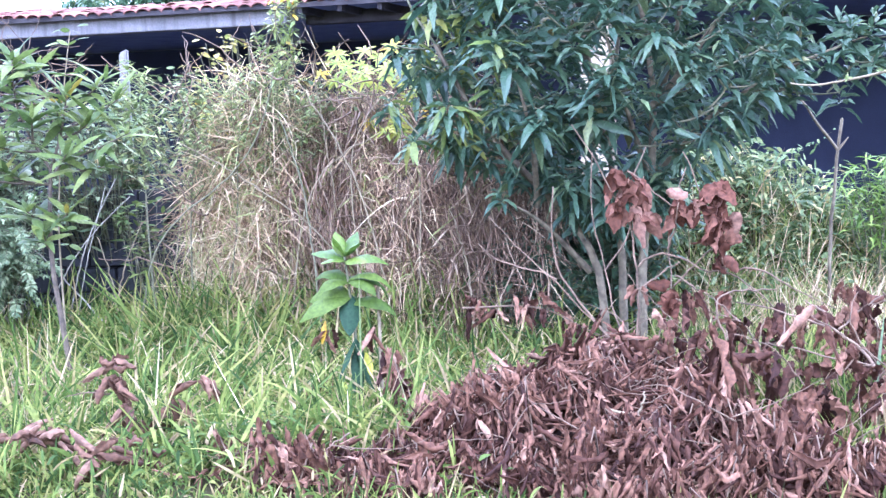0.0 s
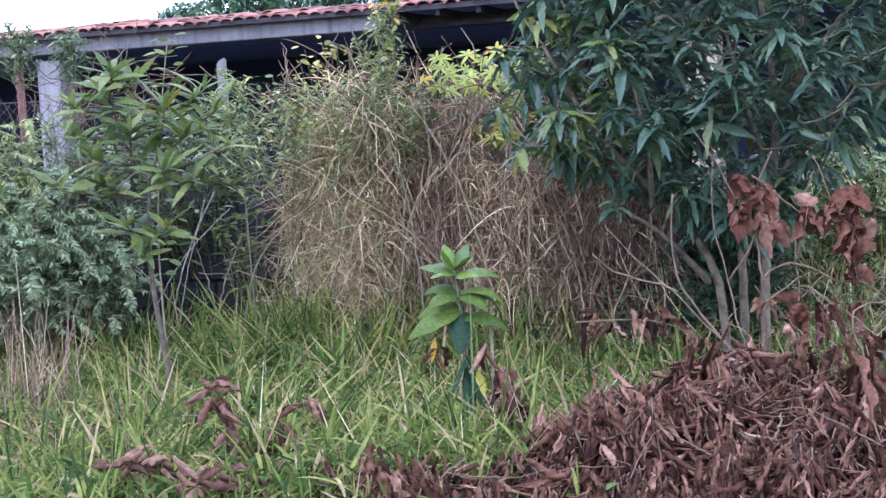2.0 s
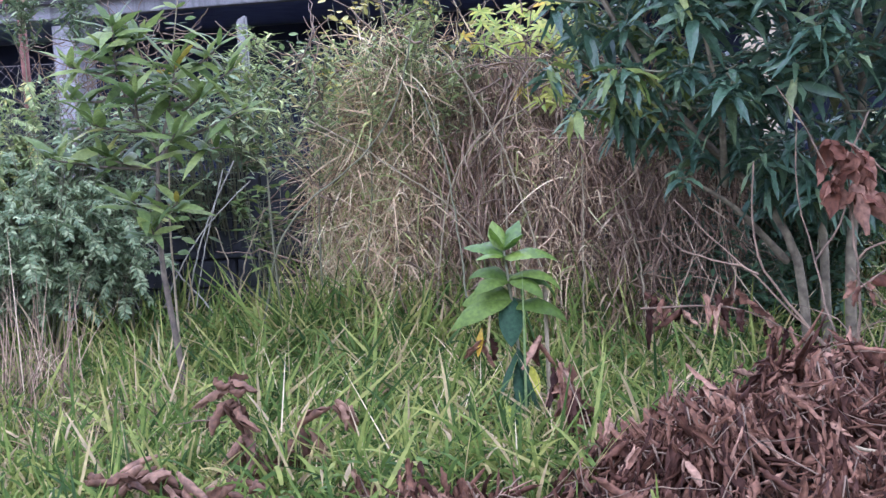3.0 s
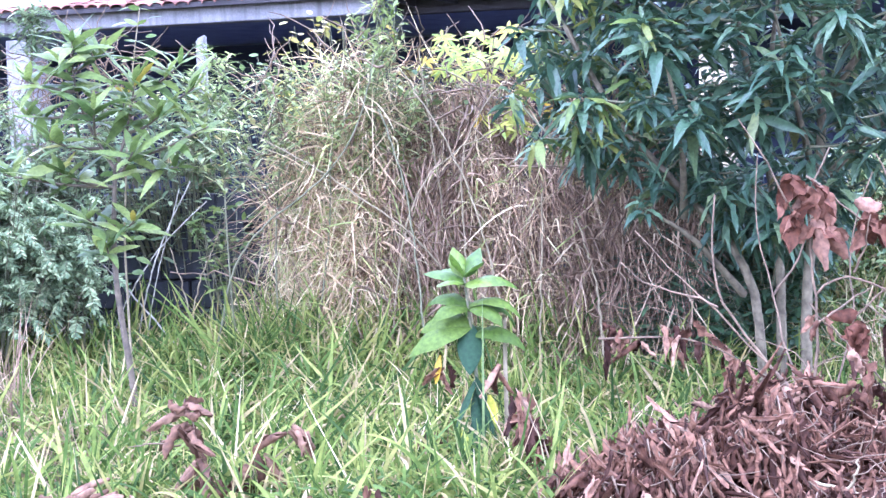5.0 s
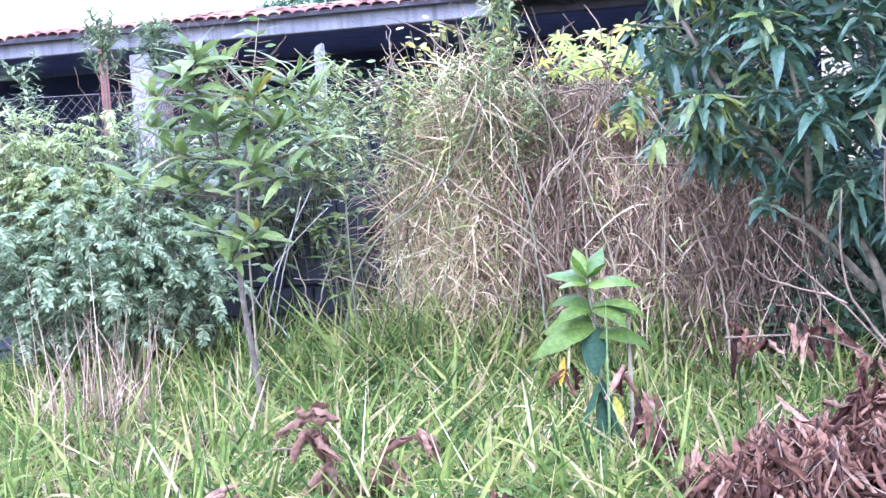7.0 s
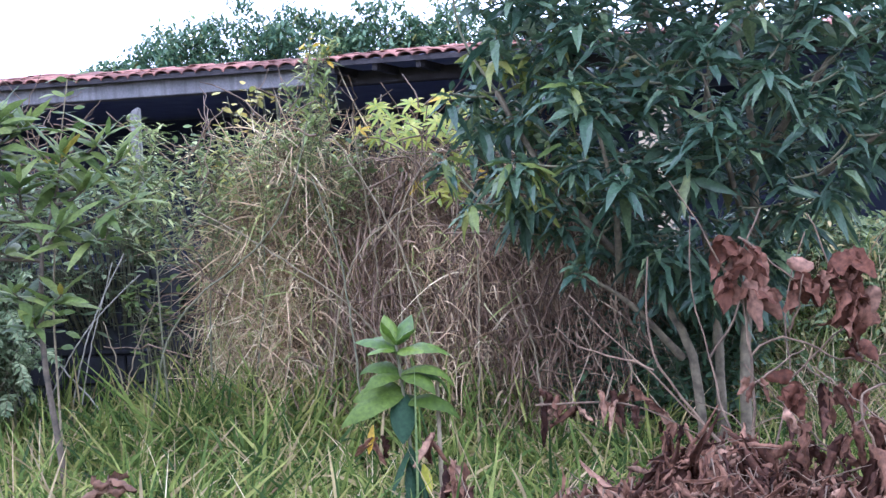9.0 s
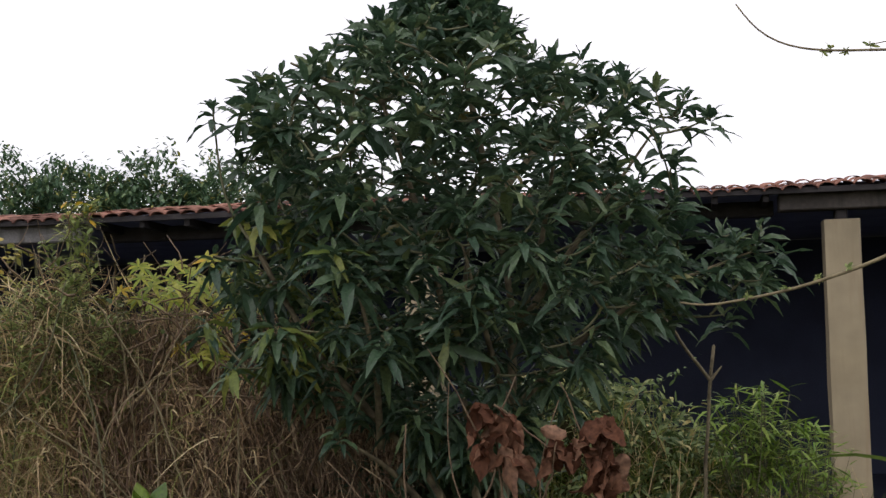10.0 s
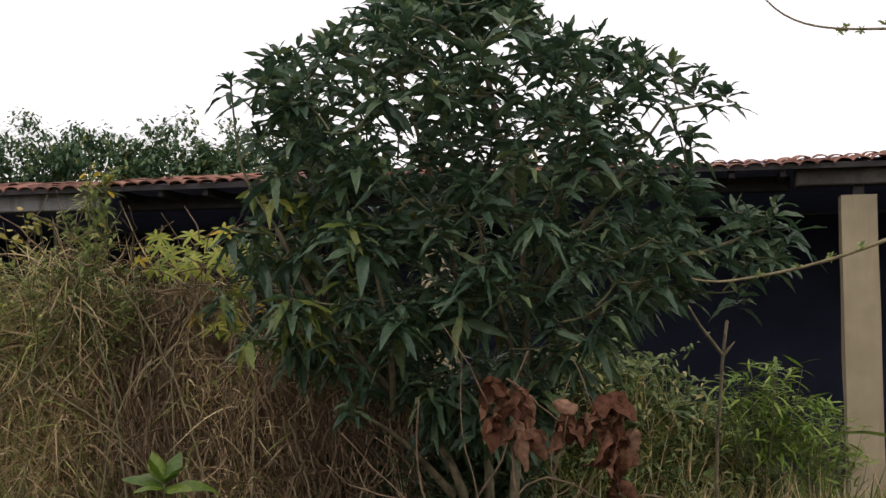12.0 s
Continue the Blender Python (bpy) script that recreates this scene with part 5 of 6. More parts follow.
def build_weeds():
    lab = "tall feathery green weed with narrow leaves"
    weed((-2.15, 8.2, 0), (-2.20, 8.15, 2.0), 0.6, M_WEED, lab, 0.22, 0.022, 13, 30)
    weed((-1.55, 8.4, 0.1), (-1.27, 8.6, 2.45), 0.55, M_WEED, lab, side_shoots=14, leaves=30)
    weed((-1.35, 8.8, 0.1), (-1.38, 8.35, 1.95), 0.62, M_WEED, lab, side_shoots=6)
    weed((-1.5, 8.8, 0.1), (-1.12, 8.4, 1.78), 0.66, M_WEED, lab, side_shoots=5)
    weed((-1.75, 8.3, 0.1), (-1.60, 8.3, 1.9), 0.62, M_WEED, lab)
    weed((-1.95, 8.4, 0.0), (-1.88, 8.5, 1.9), 0.6, M_WEED, lab)
    weed((-4.15, 9.6, 0.0), (-4.17, 9.4, 2.5), 0.84, M_BUSH, "tall grey-green weed hanging over the rusty post", side_shoots=15)
    weed((-3.95, 9.5, 0.0), (-3.78, 9.4, 2.42), 0.86, M_BUSH, "tall grey-green weed hanging over the rusty post", side_shoots=12)
    weed((-4.7, 9.4, 0.0), (-4.72, 9.3, 2.2), 0.75, M_BUSH, "tall grey-green weed beside the rusty post", side_shoots=6)
    weed((-3.75, 8.9, 0.0), (-3.75, 8.9, 1.9), 0.3, M_BUSH, "tall grey-green weed beside the wall", side_shoots=9)
    weed((-2.75, 10.1, 0.0), (-2.75, 9.6, 1.95), 0.6, M_WEED, "tall grey-green weed beside the wall")


def bush(name, label, centre, size, n, ln, wd, mat, prof=lance_profile, droop=0.4, twigs=60, category="shrub", leaf_up=0.1, base=None):
    """A shrub: stems that fan out of one foot, with small leaves along their outer parts."""
    c, s = np.array(centre, dtype=float), np.array(size, dtype=float)
    foot = np.array(base if base is not None else (c[0], c[1], float(ground_h(c[0], c[1]))))
    b = thing(name, foot, label, category)
    lines, feet, dirs = [], [], []
    per = max(4, n // twigs)
    for i in range(twigs):
        u = unit(rng.normal(0, 1, 3)) * rng.random() ** 0.4
        e = c + u * s
        m = (foot + e) / 2 + rng.normal(0, 0.06, 3) + np.array([0, 0, 0.1 * s[2]])
        q = spline([foot, m, e], 12)
        lines.append(((q if i % 7 == 0 else q[5:]) - foot, 0.005, 0.002))
        t = np.r_[rng.uniform(0.5, 1.0, per - 3), 0.97, 0.99, 1.0]
        p = np.stack([np.interp(t, np.linspace(0, 1, 12), q[:, k]) for k in range(3)], 1)
        feet.append(p + rng.normal(0, 0.02, p.shape))
        dirs.append(rand_dir(per, leaf_up) + rng.normal(0, 0.35, (per, 3)))
    feet, dirs = np.concatenate(feet), np.concatenate(dirs)
    k = len(feet)
    v, f = strips(feet - foot, dirs, flat_side(dirs) + rng.normal(0, 0.3, (k, 3)), rng.uniform(0.7, 1.25, k) * ln, rng.uniform(0.8, 1.2, k) * wd, rng.uniform(0, droop, k), 3, 3, 0.5, 0, prof)
    part("twig_work", mesh_from("twig_work", *tubes(lines, 4)), M_TWIG, b, "", "stuff")
    part("foliage", mesh_from("foliage", v, f), mat, b, "", "stuff")


def palmate(name, org, label, hubs, stem):
    """A shrub of star-shaped leaves, each star of seven fingers a part of its own."""
    org = np.array(org, dtype=float)
    b = thing(name, org, label, "shrub")
    part("stem", mesh_from("stem", *tubes([(np.array(p) - org, 0.01, 0.004) for p in stem], 6, 0.004)), M_GREYTWIG, b)
    for h, s, m in hubs:
        h = np.array(h, dtype=float)
        nrm = unit(np.array([rng.normal(0, 0.3), -0.75, 0.6 + rng.normal(0, 0.2)]))
        x = unit(np.cross(nrm, [0, 0, 1]))
        y = np.cross(nrm, x)
        ang = np.linspace(-2.4, 2.4, 7) + rng.normal(0, 0.12, 7) + math.pi
        d = np.cos(ang)[:, None] * y + np.sin(ang)[:, None] * x
        v, f = strips(np.repeat(h[None], 7, 0) - org, d, np.cross(d, nrm), s * rng.uniform(0.8, 1.1, 7), s * 0.24, 0.25, 4, 3, 0.5, 0, lance_profile)
        part("leaf", mesh_from("leaf", v, f), m, b)


def build_shrubs():
    lab = "grey-green shrub with fine feathery leaves beside the wall"
    frond_shrub(lab, (-3.75, 8.5, 0.0), [(-3.75 + rng.uniform(-0.45, 0.4), 8.4 + rng.normal(0, 0.22), rng.uniform(0.55, 1.6)) for q in range(46)])
    frond_shrub(lab, (-4.25, 8.55, 0.0), [(-4.2 + rng.uniform(-0.6, 0.55), 8.4 + rng.normal(0, 0.25), rng.uniform(0.5, 1.4)) for q in range(60)])
    frond_shrub(lab, (-3.3, 8.75, 0.0), [(-3.45 + rng.uniform(-0.3, 0.38), 8.55 + rng.normal(0, 0.12), rng.uniform(0.6, 1.25)) for q in range(34)])
    frond_shrub("pale yellow-green feathery shrub beside the rusty post", (-4.2, 8.7, 0.3), [(-4.12 + rng.uniform(-0.4, 0.3), 8.7 + rng.normal(0, 0.15), rng.uniform(1.1, 1.95)) for q in range(44)], mat=M_WEED)
    bush("feathery_shrub", "grey-green shrub with fine leaves below the cream column", (-3.85, 9.0, 1.4), (0.5, 0.3, 0.35), 1900, 0.09, 0.028, M_BUSH, twigs=110)
    bush("feathery_shrub", "grey-green shrub with fine leaves against the wire", (-3.52, 9.15, 1.5), (0.38, 0.2, 0.32), 1300, 0.09, 0.03, M_BUSH, twigs=60)
    bush("fence_climber", "tangle of green climbers hanging over the fence", (-2.2, 9.3, 1.75), (0.42, 0.25, 0.33), 520, 0.08, 0.036, M_CREEP, oval_profile, twigs=90, category="climber", base=(-1.9, 9.95, 0.0))
    bush("fence_climber", "tangle of mixed green climbers hanging over the fence", (-1.1, 9.0, 1.75), (0.6, 0.25, 0.3), 560, 0.075, 0.034, M_CREEP, oval_profile, twigs=110, category="climber", base=(-0.8, 9.95, 0.1))
    bush("leafy_shrub", "low leafy shrub before the dark block wall", (-2.40, 9.1, 0.95), (0.3, 0.2, 0.25), 190, 0.10, 0.034, M_SAP, twigs=24)
    bush("fence_climber", "green climber wrapped round the concrete post", (-2.72, 9.65, 1.6), (0.35, 0.12, 0.46), 900, 0.075, 0.046, M_CREEP, oval_profile, twigs=70, category="climber", base=(-2.72, 9.95, 0.0))
    bush("yellowing_climber", "climber with small cream and yellow oval leaves over the fence", (-1.65, 9.1, 2.0), (0.75, 0.15, 0.26), 190, 0.07, 0.042, M_CREAM_LEAF, oval_profile, twigs=30, category="climber", base=(-1.7, 9.95, 0.1))
    bush("yellowing_climber", "thin climber with yellow leaves at the top of the weeds", (-1.28, 8.62, 2.46), (0.10, 0.08, 0.14), 34, 0.055, 0.036, M_YELLOW, oval_profile, twigs=7, category="climber", base=(-1.3, 9.2, 0.1))
    bush("yellowing_climber", "thin climber with cream leaves reaching over the fence", (-1.85, 8.95, 2.2), (0.28, 0.1, 0.12), 48, 0.06, 0.04, M_CREAM_LEAF, oval_profile, twigs=10, category="climber", base=(-1.75, 9.95, 0.1))
    bush("yellowing_climber", "climber with a few yellow oval leaves low on the fence", (-1.95, 9.0, 1.75), (0.3, 0.12, 0.25), 90, 0.07, 0.045, M_YELLOW, oval_profile, twigs=14, category="climber", base=(-1.9, 9.95, 0.1))
    bush("leafy_shrub", "leafy green shrub rising above the block wall", (-3.0, 9.1, 1.62), (0.55, 0.25, 0.33), 800, 0.10, 0.036, M_BUSH, twigs=90, base=(-3.0, 10.05, 0.0))
    bush("leafy_shrub", "leafy green shrub in front of the fence", (-1.85, 9.0, 1.6), (0.3, 0.25, 0.3), 200, 0.08, 0.028, M_WEED, twigs=40)
    bush("feathery_shrub", "pale green shrub beside the rusty post", (-4.5, 8.8, 1.62), (0.36, 0.3, 0.36), 1900, 0.10, 0.024, M_WEED, twigs=110)
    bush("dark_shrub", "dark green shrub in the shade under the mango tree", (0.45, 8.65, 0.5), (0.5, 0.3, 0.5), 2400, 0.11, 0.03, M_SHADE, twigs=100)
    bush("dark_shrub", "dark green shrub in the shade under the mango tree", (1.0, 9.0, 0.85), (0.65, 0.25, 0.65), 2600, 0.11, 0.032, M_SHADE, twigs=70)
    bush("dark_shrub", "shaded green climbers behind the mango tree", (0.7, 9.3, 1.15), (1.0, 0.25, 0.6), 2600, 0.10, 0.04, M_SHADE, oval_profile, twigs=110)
    bush("bright_shrub", "bright green shrub with long narrow leaves on the bank", (3.0, 9.6, 1.08), (0.40, 0.25, 0.26), 640, 0.15, 0.022, M_BRIGHT, droop=0.7, twigs=44, leaf_up=0.2)
    bush("bright_shrub", "bright green shrub with long narrow leaves on the bank", (3.4, 9.6, 0.85), (0.3, 0.25, 0.22), 300, 0.14, 0.022, M_BRIGHT, droop=0.7, twigs=24, leaf_up=0.2)
    bush("bright_shrub", "small bright green shrub by the shed column", (4.15, 11.6, 0.5), (0.45, 0.3, 0.4), 420, 0.15, 0.024, M_BRIGHT, twigs=40, leaf_up=0.35)
    yl = [((-1.08, 8.9, 1.98), 0.10, M_YELLOW), ((-0.73, 8.85, 1.62), 0.11, M_YELLOW), ((-0.76, 8.9, 2.13), 0.14, M_YELGREEN), ((-0.66, 8.88, 2.08), 0.12, M_YELGREEN), ((-0.89, 8.9, 2.0), 0.13, M_YELGREEN), ((-0.55, 8.85, 2.02), 0.14, M_YELGREEN), ((-0.62, 8.85, 1.95), 0.13, M_YELGREEN), ((-0.45, 8.85, 1.98), 0.14, M_YELGREEN), ((-0.8, 8.9, 1.95), 0.12, M_YELGREEN),
          ((-0.54, 8.85, 1.69), 0.13, M_YELGREEN), ((-0.45, 8.85, 1.80), 0.13, M_YELGREEN), ((-0.36, 8.8, 1.90), 0.13, M_YELGREEN), ((-0.5, 8.8, 1.55), 0.12, M_YELGREEN), ((-0.3, 8.85, 2.05), 0.14, M_YELGREEN), ((-0.98, 8.9, 1.93), 0.1, M_YELGREEN)]
    yl += [((rng.uniform(-0.75, -0.2), rng.uniform(8.5, 8.8), rng.uniform(1.5, 2.15)), rng.uniform(0.09, 0.14), M_YELGREEN if q % 5 else M_YELLOW) for q in range(9)]
    yl += [((rng.uniform(-1.0, -0.25), rng.uniform(8.75, 8.95), rng.uniform(1.86, 2.12)), rng.uniform(0.07, 0.11), M_YELGREEN) for q in range(20)]
    yl = [(h, r * 0.85, m) for h, r, m in yl]
    palmate("yellowing_shrub", (-0.5, 9.0, 0.1), "shrub with star-shaped yellow and lime leaves", yl,
            [[(-0.5, 9.0, 0.0), (-0.45, 8.95, 1.0), (-0.4, 8.9, 1.75), (-0.6, 8.9, 2.0)], [(-0.4, 8.9, 1.6), (-0.7, 8.9, 1.9), (-1.05, 8.9, 1.97)], [(-0.42, 8.92, 1.3), (-0.6, 8.88, 1.5), (-0.73, 8.85, 1.62)]])
    # creepers on the bank: drooping sprays of narrow leaves, and single blades between
    feet, dirs, ln = [], [], []
    for i in range(1500):
        x, y = rng.uniform(1.2, 4.0), rng.uniform(8.6, 10.8)
        g = float(ground_h(x, y))
        if rng.random() > g * 2.2 + 0.15:
            continue
        p0 = np.array([x, y, g + rng.uniform(0.02, 0.30) * min(1.0, g * 2 + 0.3)])
        a = rng.random() * 6.28
        run = np.array([math.cos(a), math.sin(a) - 0.4, rng.normal(0.1, 0.5)]) * rng.uniform(0.12, 0.32)
        k = int(rng.integers(6, 13))
        t = np.linspace(0, 1, k)[:, None]
        p = p0 + run * t - [0, 0, 0.14] * t ** 2
        feet.append(p)
        dirs.append(unit(rand_dir(k, 0.1) + run / 0.25 * 0.6 + rng.normal(0, 0.25, (k, 3))))
        ln.append(np.full(k, rng.uniform(0.06, 0.14)) * (1.1 - 0.5 * t[:, 0]))
    feet, dirs, ln = np.concatenate(feet), np.concatenate(dirs), np.concatenate(ln)
    v, f = strips(feet, dirs, flat_side(dirs) + rng.normal(0, 0.4, dirs.shape), ln, ln * rng.uniform(0.18, 0.4, len(ln)), rng.uniform(0, 0.8, len(ln)), 4, 3, 0.6, 0, lance_profile)
    t = tufts(2000, 1.2, 3.7, 8.9, 10.6, 8, 0.2, 0.5, 0.04, 0.007, 0.014, 0.6, 2.2, segs=6, lean=1.1)
    stuff("bank_creeper", *joined((v, f), t), M_CREEP, "dense trailing green weeds covering the bank", "creeper")


def build_ground_weeds():
    """Small broad leaves low in the grass."""
    n = 1700
    x, y = rng.uniform(-3.4, 0.3, n), rng.uniform(4.6, 8.4, n)
    m = np.sin(x * 5 + 2 * np.sin(y * 3)) + np.sin(y * 6 - x * 2) > 0.9
    x, y = x[m], y[m]
    k = len(x)
    b = np.stack([x, y, ground_h(x, y) + rng.uniform(0.03, 0.22, k)], 1)
    d = rand_dir(k, 0.25)
    v, f = strips(b, d, flat_side(d), rng.uniform(0.03, 0.08, k), rng.uniform(0.02, 0.045, k), rng.uniform(0, 0.5, k), 3, 3, 0.5, 0, oval_profile)
    stuff("ground_weed", v, f, M_YOUNG_LOW, "small broad-leaved weeds low in the grass", "weed")


build_ground_weeds()


def build_canes():
    """Single dry canes that stand out against the withered grass."""
    # thickness, wood and the line of each cane from its foot
    pale, dark, brown = M_PALECANE, M_TWIG, M_GREYTWIG
    canes = [
        (0.008, brown, [(-0.75, 8.9, 0.02), (-0.92, 8.2, 0.84), (-1.22, 8.1, 1.08), (-1.59, 8.1, 1.34), (-1.93, 8.1, 1.52)]),
        (0.008, dark, [(-2.3, 8.1, 0.0), (-2.13, 8.1, 1.07), (-1.8, 8.1, 1.09), (-1.53, 8.1, 1.28), (-1.33, 8.1, 1.56), (-1.27, 8.1, 1.84), (-1.28, 8.1, 2.0)]),
        (0.008, dark, [(-1.0, 8.1, 0.0), (-1.1, 8.1, 1.14), (-1.17, 8.1, 1.46), (-1.27, 8.1, 1.68)]),
        (0.009, brown, [(-0.5, 8.3, 0.0), (-0.75, 8.3, 1.21), (-0.89, 8.3, 1.48), (-1.04, 8.3, 1.74), (-1.18, 8.3, 1.93)]),
        (0.008, brown, [(-1.3, 8.3, 0.0), (-1.14, 8.3, 1.22), (-0.95, 8.3, 1.41), (-0.84, 8.3, 1.49), (-0.61, 8.3, 1.55)]),
        (0.008, brown, [(-0.75, 8.35, 0.0), (-0.85, 8.35, 1.4), (-0.82, 8.3, 1.51), (-0.78, 8.3, 1.7), (-0.69, 8.3, 1.79), (-0.53, 8.3, 1.84)]),
        (0.007, brown, [(-0.95, 8.6, 0.0), (-0.92, 8.5, 0.9), (-1.0, 8.35, 1.5), (-1.03, 8.3, 1.84), (-1.05, 8.3, 2.03)]),
        (0.010, brown, [(-0.38, 8.25, 0.0), (-0.38, 8.3, 0.58), (-0.35, 8.3, 0.97), (-0.36, 8.35, 1.23)]),
        (0.010, brown, [(0.0, 8.2, 0.0), (-0.03, 8.3, 0.51), (-0.07, 8.3, 0.77), (-0.16, 8.3, 1.03)]),
        (0.009, pale, [(-3.02, 8.9, 0.0), (-2.95, 8.9, 0.47), (-2.82, 8.9, 0.87), (-2.6, 8.9, 1.27)]),
        (0.009, pale, [(-2.5, 8.8, 0.0), (-3.23, 8.88, 0.82), (-3.59, 8.9, 1.03)]),
        (0.009, pale, [(-3.2, 8.9, 0.0), (-3.35, 8.9, 0.52), (-3.54, 8.9, 0.82), (-3.59, 8.9, 1.07)]),
        (0.010, dark, [(-2.3, 8.7, 0.0), (-2.21, 8.7, 0.34), (-2.14, 8.7, 0.65), (-2.1, 8.7, 0.93)]),
        (0.008, pale, [(-3.3, 8.9, 0.0), (-2.94, 8.9, 0.73), (-2.67, 8.9, 1.0), (-2.5, 8.9, 1.14)]),
        (0.007, pale, [(-2.95, 8.85, 0.0), (-2.85, 8.85, 0.6), (-2.66, 8.85, 1.22)]),
        (0.007, brown, [(-2.6, 8.9, 0.0), (-2.62, 8.9, 0.5), (-2.5, 8.9, 0.8), (-2.42, 8.9, 0.95)]),
        (0.007, brown, [(-2.62, 8.9, 0.0), (-2.64, 8.9, 0.5), (-2.75, 8.9, 0.85)]),
        (0.007, brown, [(-1.35, 9.0, 0.0), (-1.1, 9.0, 1.2), (-0.95, 9.0, 2.2)]),
    ]
    for r, wood, p in canes:
        foot = np.array(p[0])
        ob = part("dry_cane", mesh_from("dry_cane", *tubes([(spline(p, 11) - foot, r * (0.72 if wood is pale else 1.0), r * 0.5)], 6, 0.0015 if wood is pale else 0.004)), wood)
        ob.location = foot
        tagged(ob, "living green-brown cane arching over the dry grass" if wood is dark else "bare bleached cane standing in the dry grass", "cane", "dry canes")
    lines = []
    for i in range(520):
        x, y, z = rng.uniform(-2.1, 0.3), rng.uniform(8.25, 9.4), rng.uniform(0.3, 2.0)
        d = unit(rng.normal(0, 1, 3) * [1, 0.6, 1]) * rng.uniform(0.2, 0.7)
        b = np.array([x, y, z])
        lines.append(([b, b + d * 0.5 + rng.normal(0, 0.07, 3), b + d], rng.uniform(0.004, 0.009), 0.0025))
    # fine vine ends along the top of the fence
    for i in range(60):
        b = np.array([rng.uniform(-1.9, -0.2), rng.uniform(8.8, 9.4), rng.uniform(1.4, 2.05)])
        d = np.array([rng.normal(0.1, 0.3), rng.normal(0, 0.1), rng.uniform(0.08, 0.3)])
        lines.append(([b, b + d * 0.5 + rng.normal(0, 0.03, 3), b + d], 0.0045, 0.0012))
    # a dry tangle on the wire before the cream column
    for i in range(200):
        b = np.array([rng.uniform(-4.3, -3.2), rng.uniform(9.6, 9.95), rng.uniform(1.3, 2.2)])
        d = unit(rng.normal(0, 1, 3) * [1, 0.3, 1]) * rng.uniform(0.2, 0.6)
        lines.append(([b, b + d * 0.5 + rng.normal(0, 0.06, 3), b + d], 0.005, 0.0015))
    stuff("twig_tangle", *tubes(lines, 4, 0.008), M_DEADTWIG, "tangle of thin dry twigs on the fence", "twigs")


def build_cut_stem():
    org = np.array([2.50, 9.0, 0.0])
    s = thing("cut_sapling", org, "cut sapling stem with a splintered top and one slanting branch", "stump")
    part("stem", mesh_from("stem", *tubes([(np.array([(2.50, 9.0, -0.05), (2.53, 9.0, 0.7), (2.585, 9.0, 1.36), (2.615, 9.0, 1.55)]) - org, 0.014, 0.011)], 8, 0.004)), M_BARK, s)
    part("branch", mesh_from("branch", *tubes([(np.array([(2.58, 9.0, 1.34), (2.46, 9.0, 1.5), (2.30, 9.0, 1.74)]) - org, 0.012, 0.008)], 7, 0.004)), M_BARK, s)
    part("snag", mesh_from("snag", *tubes([(np.array([(2.59, 9.0, 1.34), (2.66, 9.0, 1.42)]) - org, 0.013, 0.004)], 6)), M_BARK, s)


def build_bare_tree():
    org = np.array([3.6, 6.3, 0.0])
    t = thing("bare_tree", org, "thin nearly leafless tree with knobbly budding branches", "tree")
    part("trunk", mesh_from("trunk", *tubes([(spline([(3.6, 6.3, -0.05), (3.55, 6.3, 1.5), (3.5, 6.35, 3.0), (3.45, 6.4, 3.8)], 14) - org, 0.045, 0.015)], 8)), M_BARK, t)
    br = [[(3.55, 6.3, 1.75), (3.2, 6.35, 2.1), (2.90, 6.4, 2.02), (2.62, 6.5, 1.90), (2.40, 6.55, 1.83), (2.22, 6.6, 1.785), (2.05, 6.65, 1.76), (1.93, 6.7, 1.735), (1.84, 6.8, 1.765)],
          [(3.5, 6.35, 2.7), (3.2, 6.45, 2.9), (2.98, 6.5, 2.93), (2.75, 6.5, 2.93), (2.53, 6.5, 2.925), (2.35, 6.5, 2.94), (2.22, 6.5, 2.99), (2.14, 6.5, 3.06), (2.08, 6.5, 3.15)],
          [(2.98, 6.5, 2.93), (2.85, 6.5, 2.98), (2.7, 6.5, 2.95)]]
    for p, r in zip(br, (0.011, 0.008, 0.004)):
        part("branch", mesh_from("branch", *tubes([(spline(p, 30) - org, r * 1.3, r * 0.45)], 7, 0.004)), M_GREYTWIG, t)
    spots = [(2.44, 6.55, 1.86), (2.30, 6.58, 1.81), (2.56, 6.5, 1.9), (2.12, 6.62, 1.78), (2.78, 6.44, 1.97), (2.53, 6.5, 2.94), (2.6, 6.5, 2.92), (2.72, 6.5, 2.95), (2.5, 6.53, 2.925)]
    for s in spots:
        k = int(rng.integers(5, 10))
        d = rng.normal(0, 0.7, (k, 3)) + [0, 0, 0.5]
        v, f = strips(np.repeat(np.array([s]), k, 0) - org, d, rng.normal(0, 1, (k, 3)), rng.uniform(0.022, 0.05, k), 0.016, 0.2, 3, 3, 0.6, 0, oval_profile)
        part("bud", mesh_from("bud", v, f), M_WEED, t)


def ribbon(pts, width, k=16):
    """A long blade with a keel along a smooth line."""
    p = spline(pts, k)
    tg = unit(np.gradient(p, axis=0))
    sd = unit(np.cross(tg, [0.3, 1.0, 0.4]))
    up = np.cross(sd, tg)
    w = width * np.minimum(1, 0.5 + np.linspace(0, 1, k) * 2) * (1 - np.linspace(0, 1, k) ** 3) + 0.001
    v = np.stack([p - sd * w[:, None] / 2, p + up * w[:, None] * 0.18, p + sd * w[:, None] / 2], 1).reshape(-1, 3)
    i = np.arange(k - 1)[:, None] * 3 + np.arange(2)[None]
    f = np.stack([i, i + 1, i + 4, i + 3], -1).reshape(-1, 4)
    return v, f


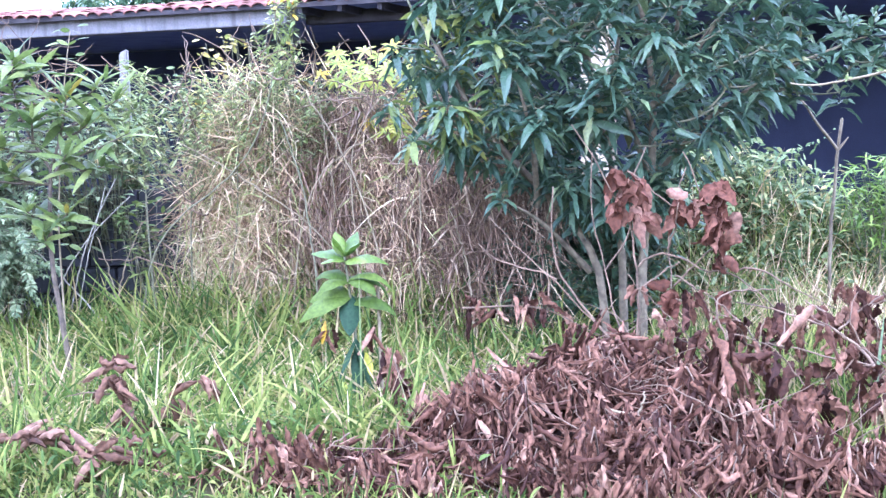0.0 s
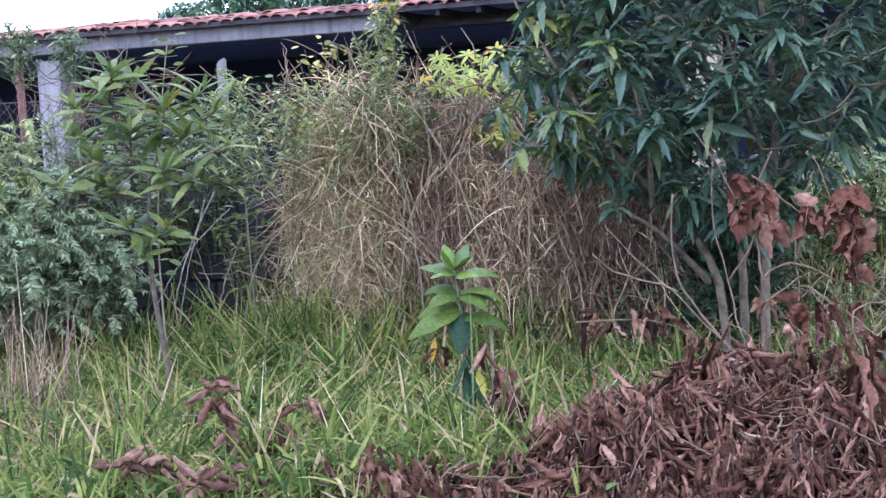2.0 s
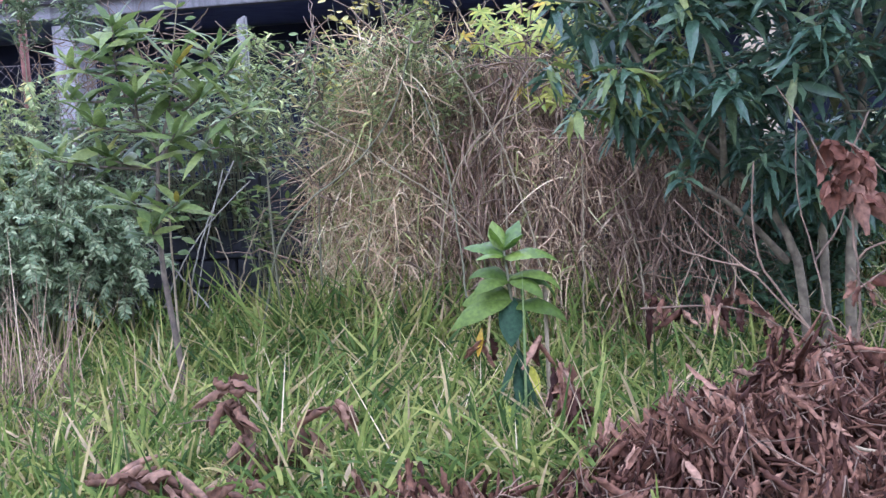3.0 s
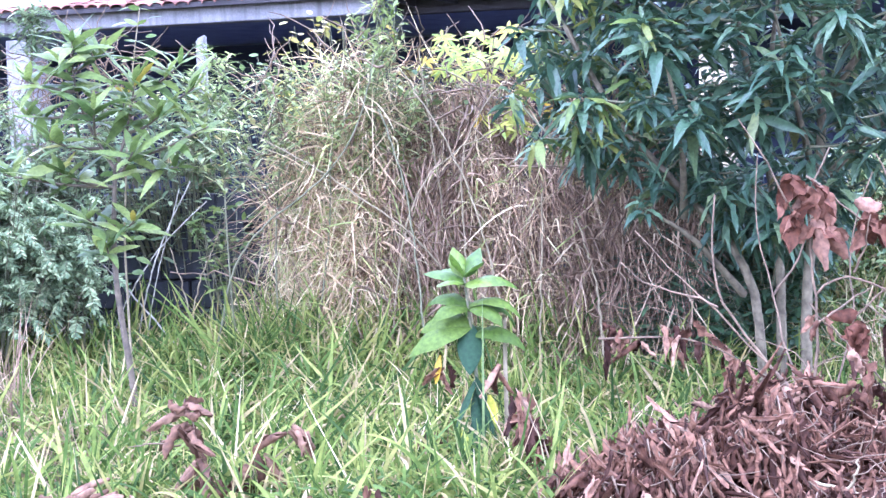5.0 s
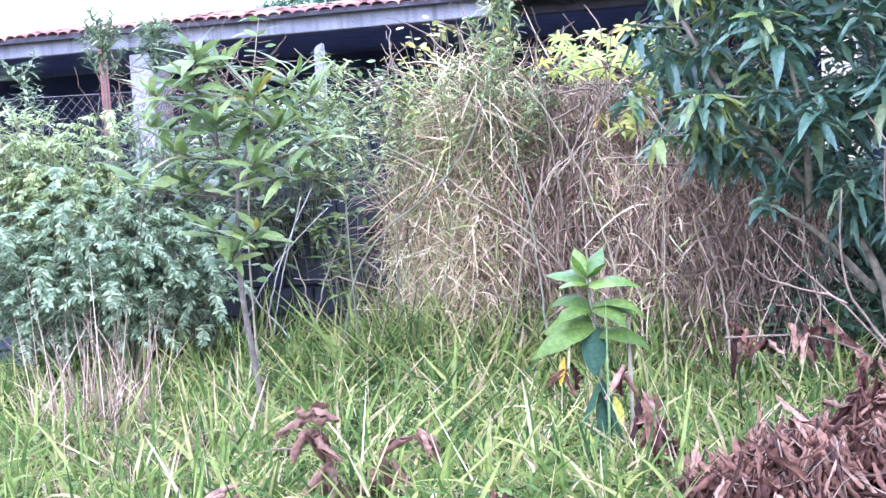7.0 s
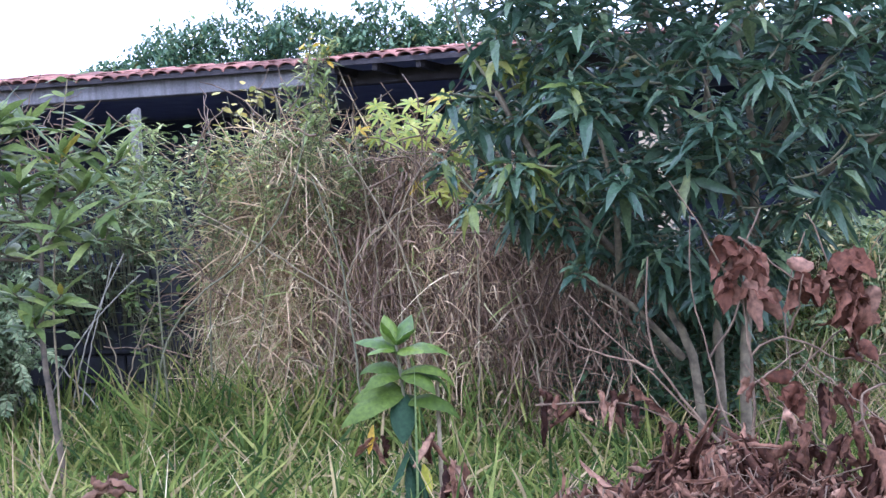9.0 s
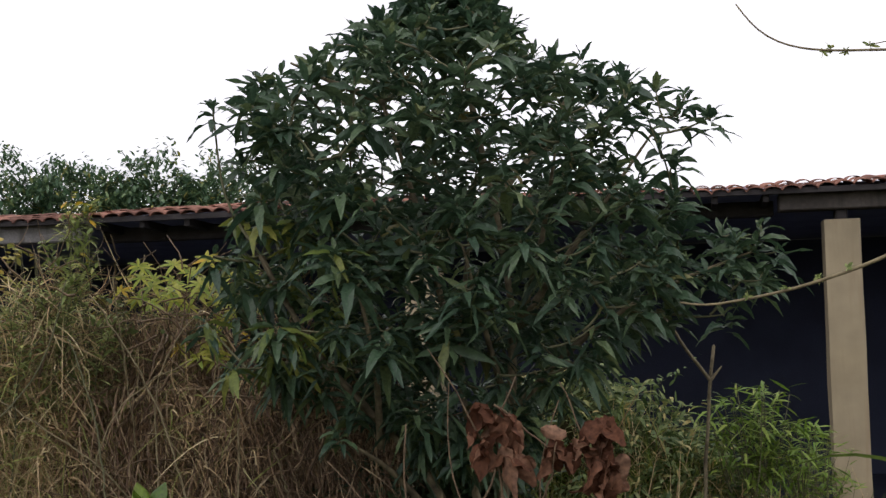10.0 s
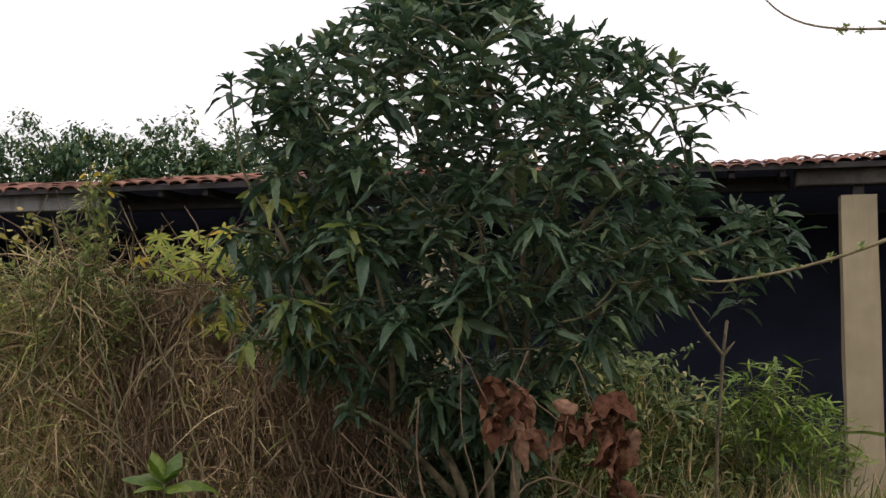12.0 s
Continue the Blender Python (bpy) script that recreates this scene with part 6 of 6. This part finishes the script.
def build_arching_grass():
    org = np.array([3.25, 6.3, 0.0])
    g = thing("broad_grass_clump", org, "clump of long broad arching grass blades", "grass clump")
    for p in ([(3.25, 6.3, 0), (3.15, 6.3, 0.6), (2.95, 6.3, 0.9), (2.75, 6.35, 1.0), (2.55, 6.4, 1.06), (2.38, 6.45, 1.06), (2.2, 6.5, 0.97)],
              [(3.2, 6.3, 0), (3.1, 6.25, 0.5), (2.95, 6.2, 0.85), (2.85, 6.2, 0.98)], [(3.3, 6.3, 0), (3.3, 6.4, 0.7), (3.2, 6.5, 1.1), (3.0, 6.6, 1.15)],
              [(3.2, 6.35, 0), (2.95, 6.4, 0.5), (2.7, 6.45, 0.7), (2.5, 6.5, 0.68)], [(3.3, 6.25, 0), (3.4, 6.2, 0.7), (3.6, 6.2, 0.95), (3.8, 6.2, 0.8)]):
        part("blade", mesh_from("blade", *ribbon(np.array(p) - org, 0.03)), M_GRASS, g)
    for p, w in (([(-0.72, 5.6, 0), (-0.74, 5.6, 0.18), (-0.68, 5.6, 0.25), (-0.6, 5.58, 0.12)], 0.022), ([(-0.78, 5.5, 0), (-0.74, 5.5, 0.2), (-0.70, 5.5, 0.27)], 0.03), ([(-1.2, 5.4, 0), (-1.12, 5.4, 0.3), (-1.02, 5.42, 0.45)], 0.014), ([(-1.3, 5.4, 0), (-1.2, 5.4, 0.25), (-1.12, 5.4, 0.36)], 0.012)):
        foot = np.array(p[0])
        ob = part("grass_stalk", mesh_from("grass_stalk", *ribbon(np.array(p) - foot, w)), M_GRASS)
        ob.location = foot
        tagged(ob, "broad bent green blade in the grass near the heap", "grass")
    for p, w, mat, lab in (([(1.97, 5.35, 0), (1.95, 5.38, 0.25), (1.99, 5.40, 0.52), (2.01, 5.42, 0.66)], 0.02, M_BUSH, "long pale green blade standing by the heap"), ([(-0.57, 6.2, 0), (-0.563, 6.2, 0.46), (-0.559, 6.2, 0.83)], 0.012, M_WEED, "thin pale grass stalk before the young plant")):
        foot = np.array(p[0])
        ob = part("grass_stalk", mesh_from("grass_stalk", *ribbon(np.array(p) - foot, w)), mat)
        ob.location = foot
        tagged(ob, lab, "grass")


build_weeds()
build_shrubs()
build_canes()
build_cut_stem()
build_bare_tree()
build_arching_grass()


# ---- trees behind the shed ----
def far_tree(x, y, h, w):
    org = np.array([x, y, 0.0])
    t = thing("far_tree", org, "dense dark green broad-leaved tree behind the shed", "tree", "trees behind the shed")
    limbs = []
    for i in range(9):
        a = i * 2.4
        e = np.array([math.cos(a) * w * 0.6, math.sin(a) * w * 0.6, h * rng.uniform(0.7, 0.95)])
        limbs.append((spline([(0, 0, h * 0.3), e * [0.4, 0.4, 0.75], e * [1, 1, 0.9]], 8), 0.035, 0.008))
    part("trunk", mesh_from("trunk", *tubes([(spline([(0, 0, -0.1), (0.05, 0, h * 0.4), (0, 0, h * 0.75)], 10), 0.10, 0.02)] + limbs, 7)), M_BARK, t)
    feet, dirs = [], []
    for i in range(380):
        u = unit(rng.normal(0, 1, 3)) * rng.random() ** 0.3
        c = np.array([u[0] * w, u[1] * w, h * 0.7 + u[2] * h * 0.36 * (1 - 0.2 * rng.random())])
        k = 32
        feet.append(c + rng.normal(0, 0.085, (k, 3)))
        dirs.append(rand_dir(k, -0.1) + rng.normal(0, 0.5, (k, 3)))
    feet, dirs = np.concatenate(feet), np.concatenate(dirs)
    k = len(feet)
    v, f = strips(feet, dirs, flat_side(dirs), rng.uniform(0.08, 0.135, k), rng.uniform(0.04, 0.065, k), rng.uniform(0.1, 0.6, k), 3, 2, 0, 0, oval_profile)
    part("crown", mesh_from("crown", v, f), M_FAR, t, "", "stuff")


for x, y, h, w in ((-7.3, 25.0, 4.1, 1.0), (-6.0, 24.4, 4.7, 1.1), (-4.9, 24.2, 4.85, 1.1), (-3.7, 24.0, 4.85, 1.2), (-2.5, 24.0, 4.85, 1.1), (-1.3, 24.0, 4.8, 1.1), (-0.2, 24.2, 4.5, 1.0), (0.9, 24.0, 4.1, 1.0)):
    far_tree(x, y, h, w)
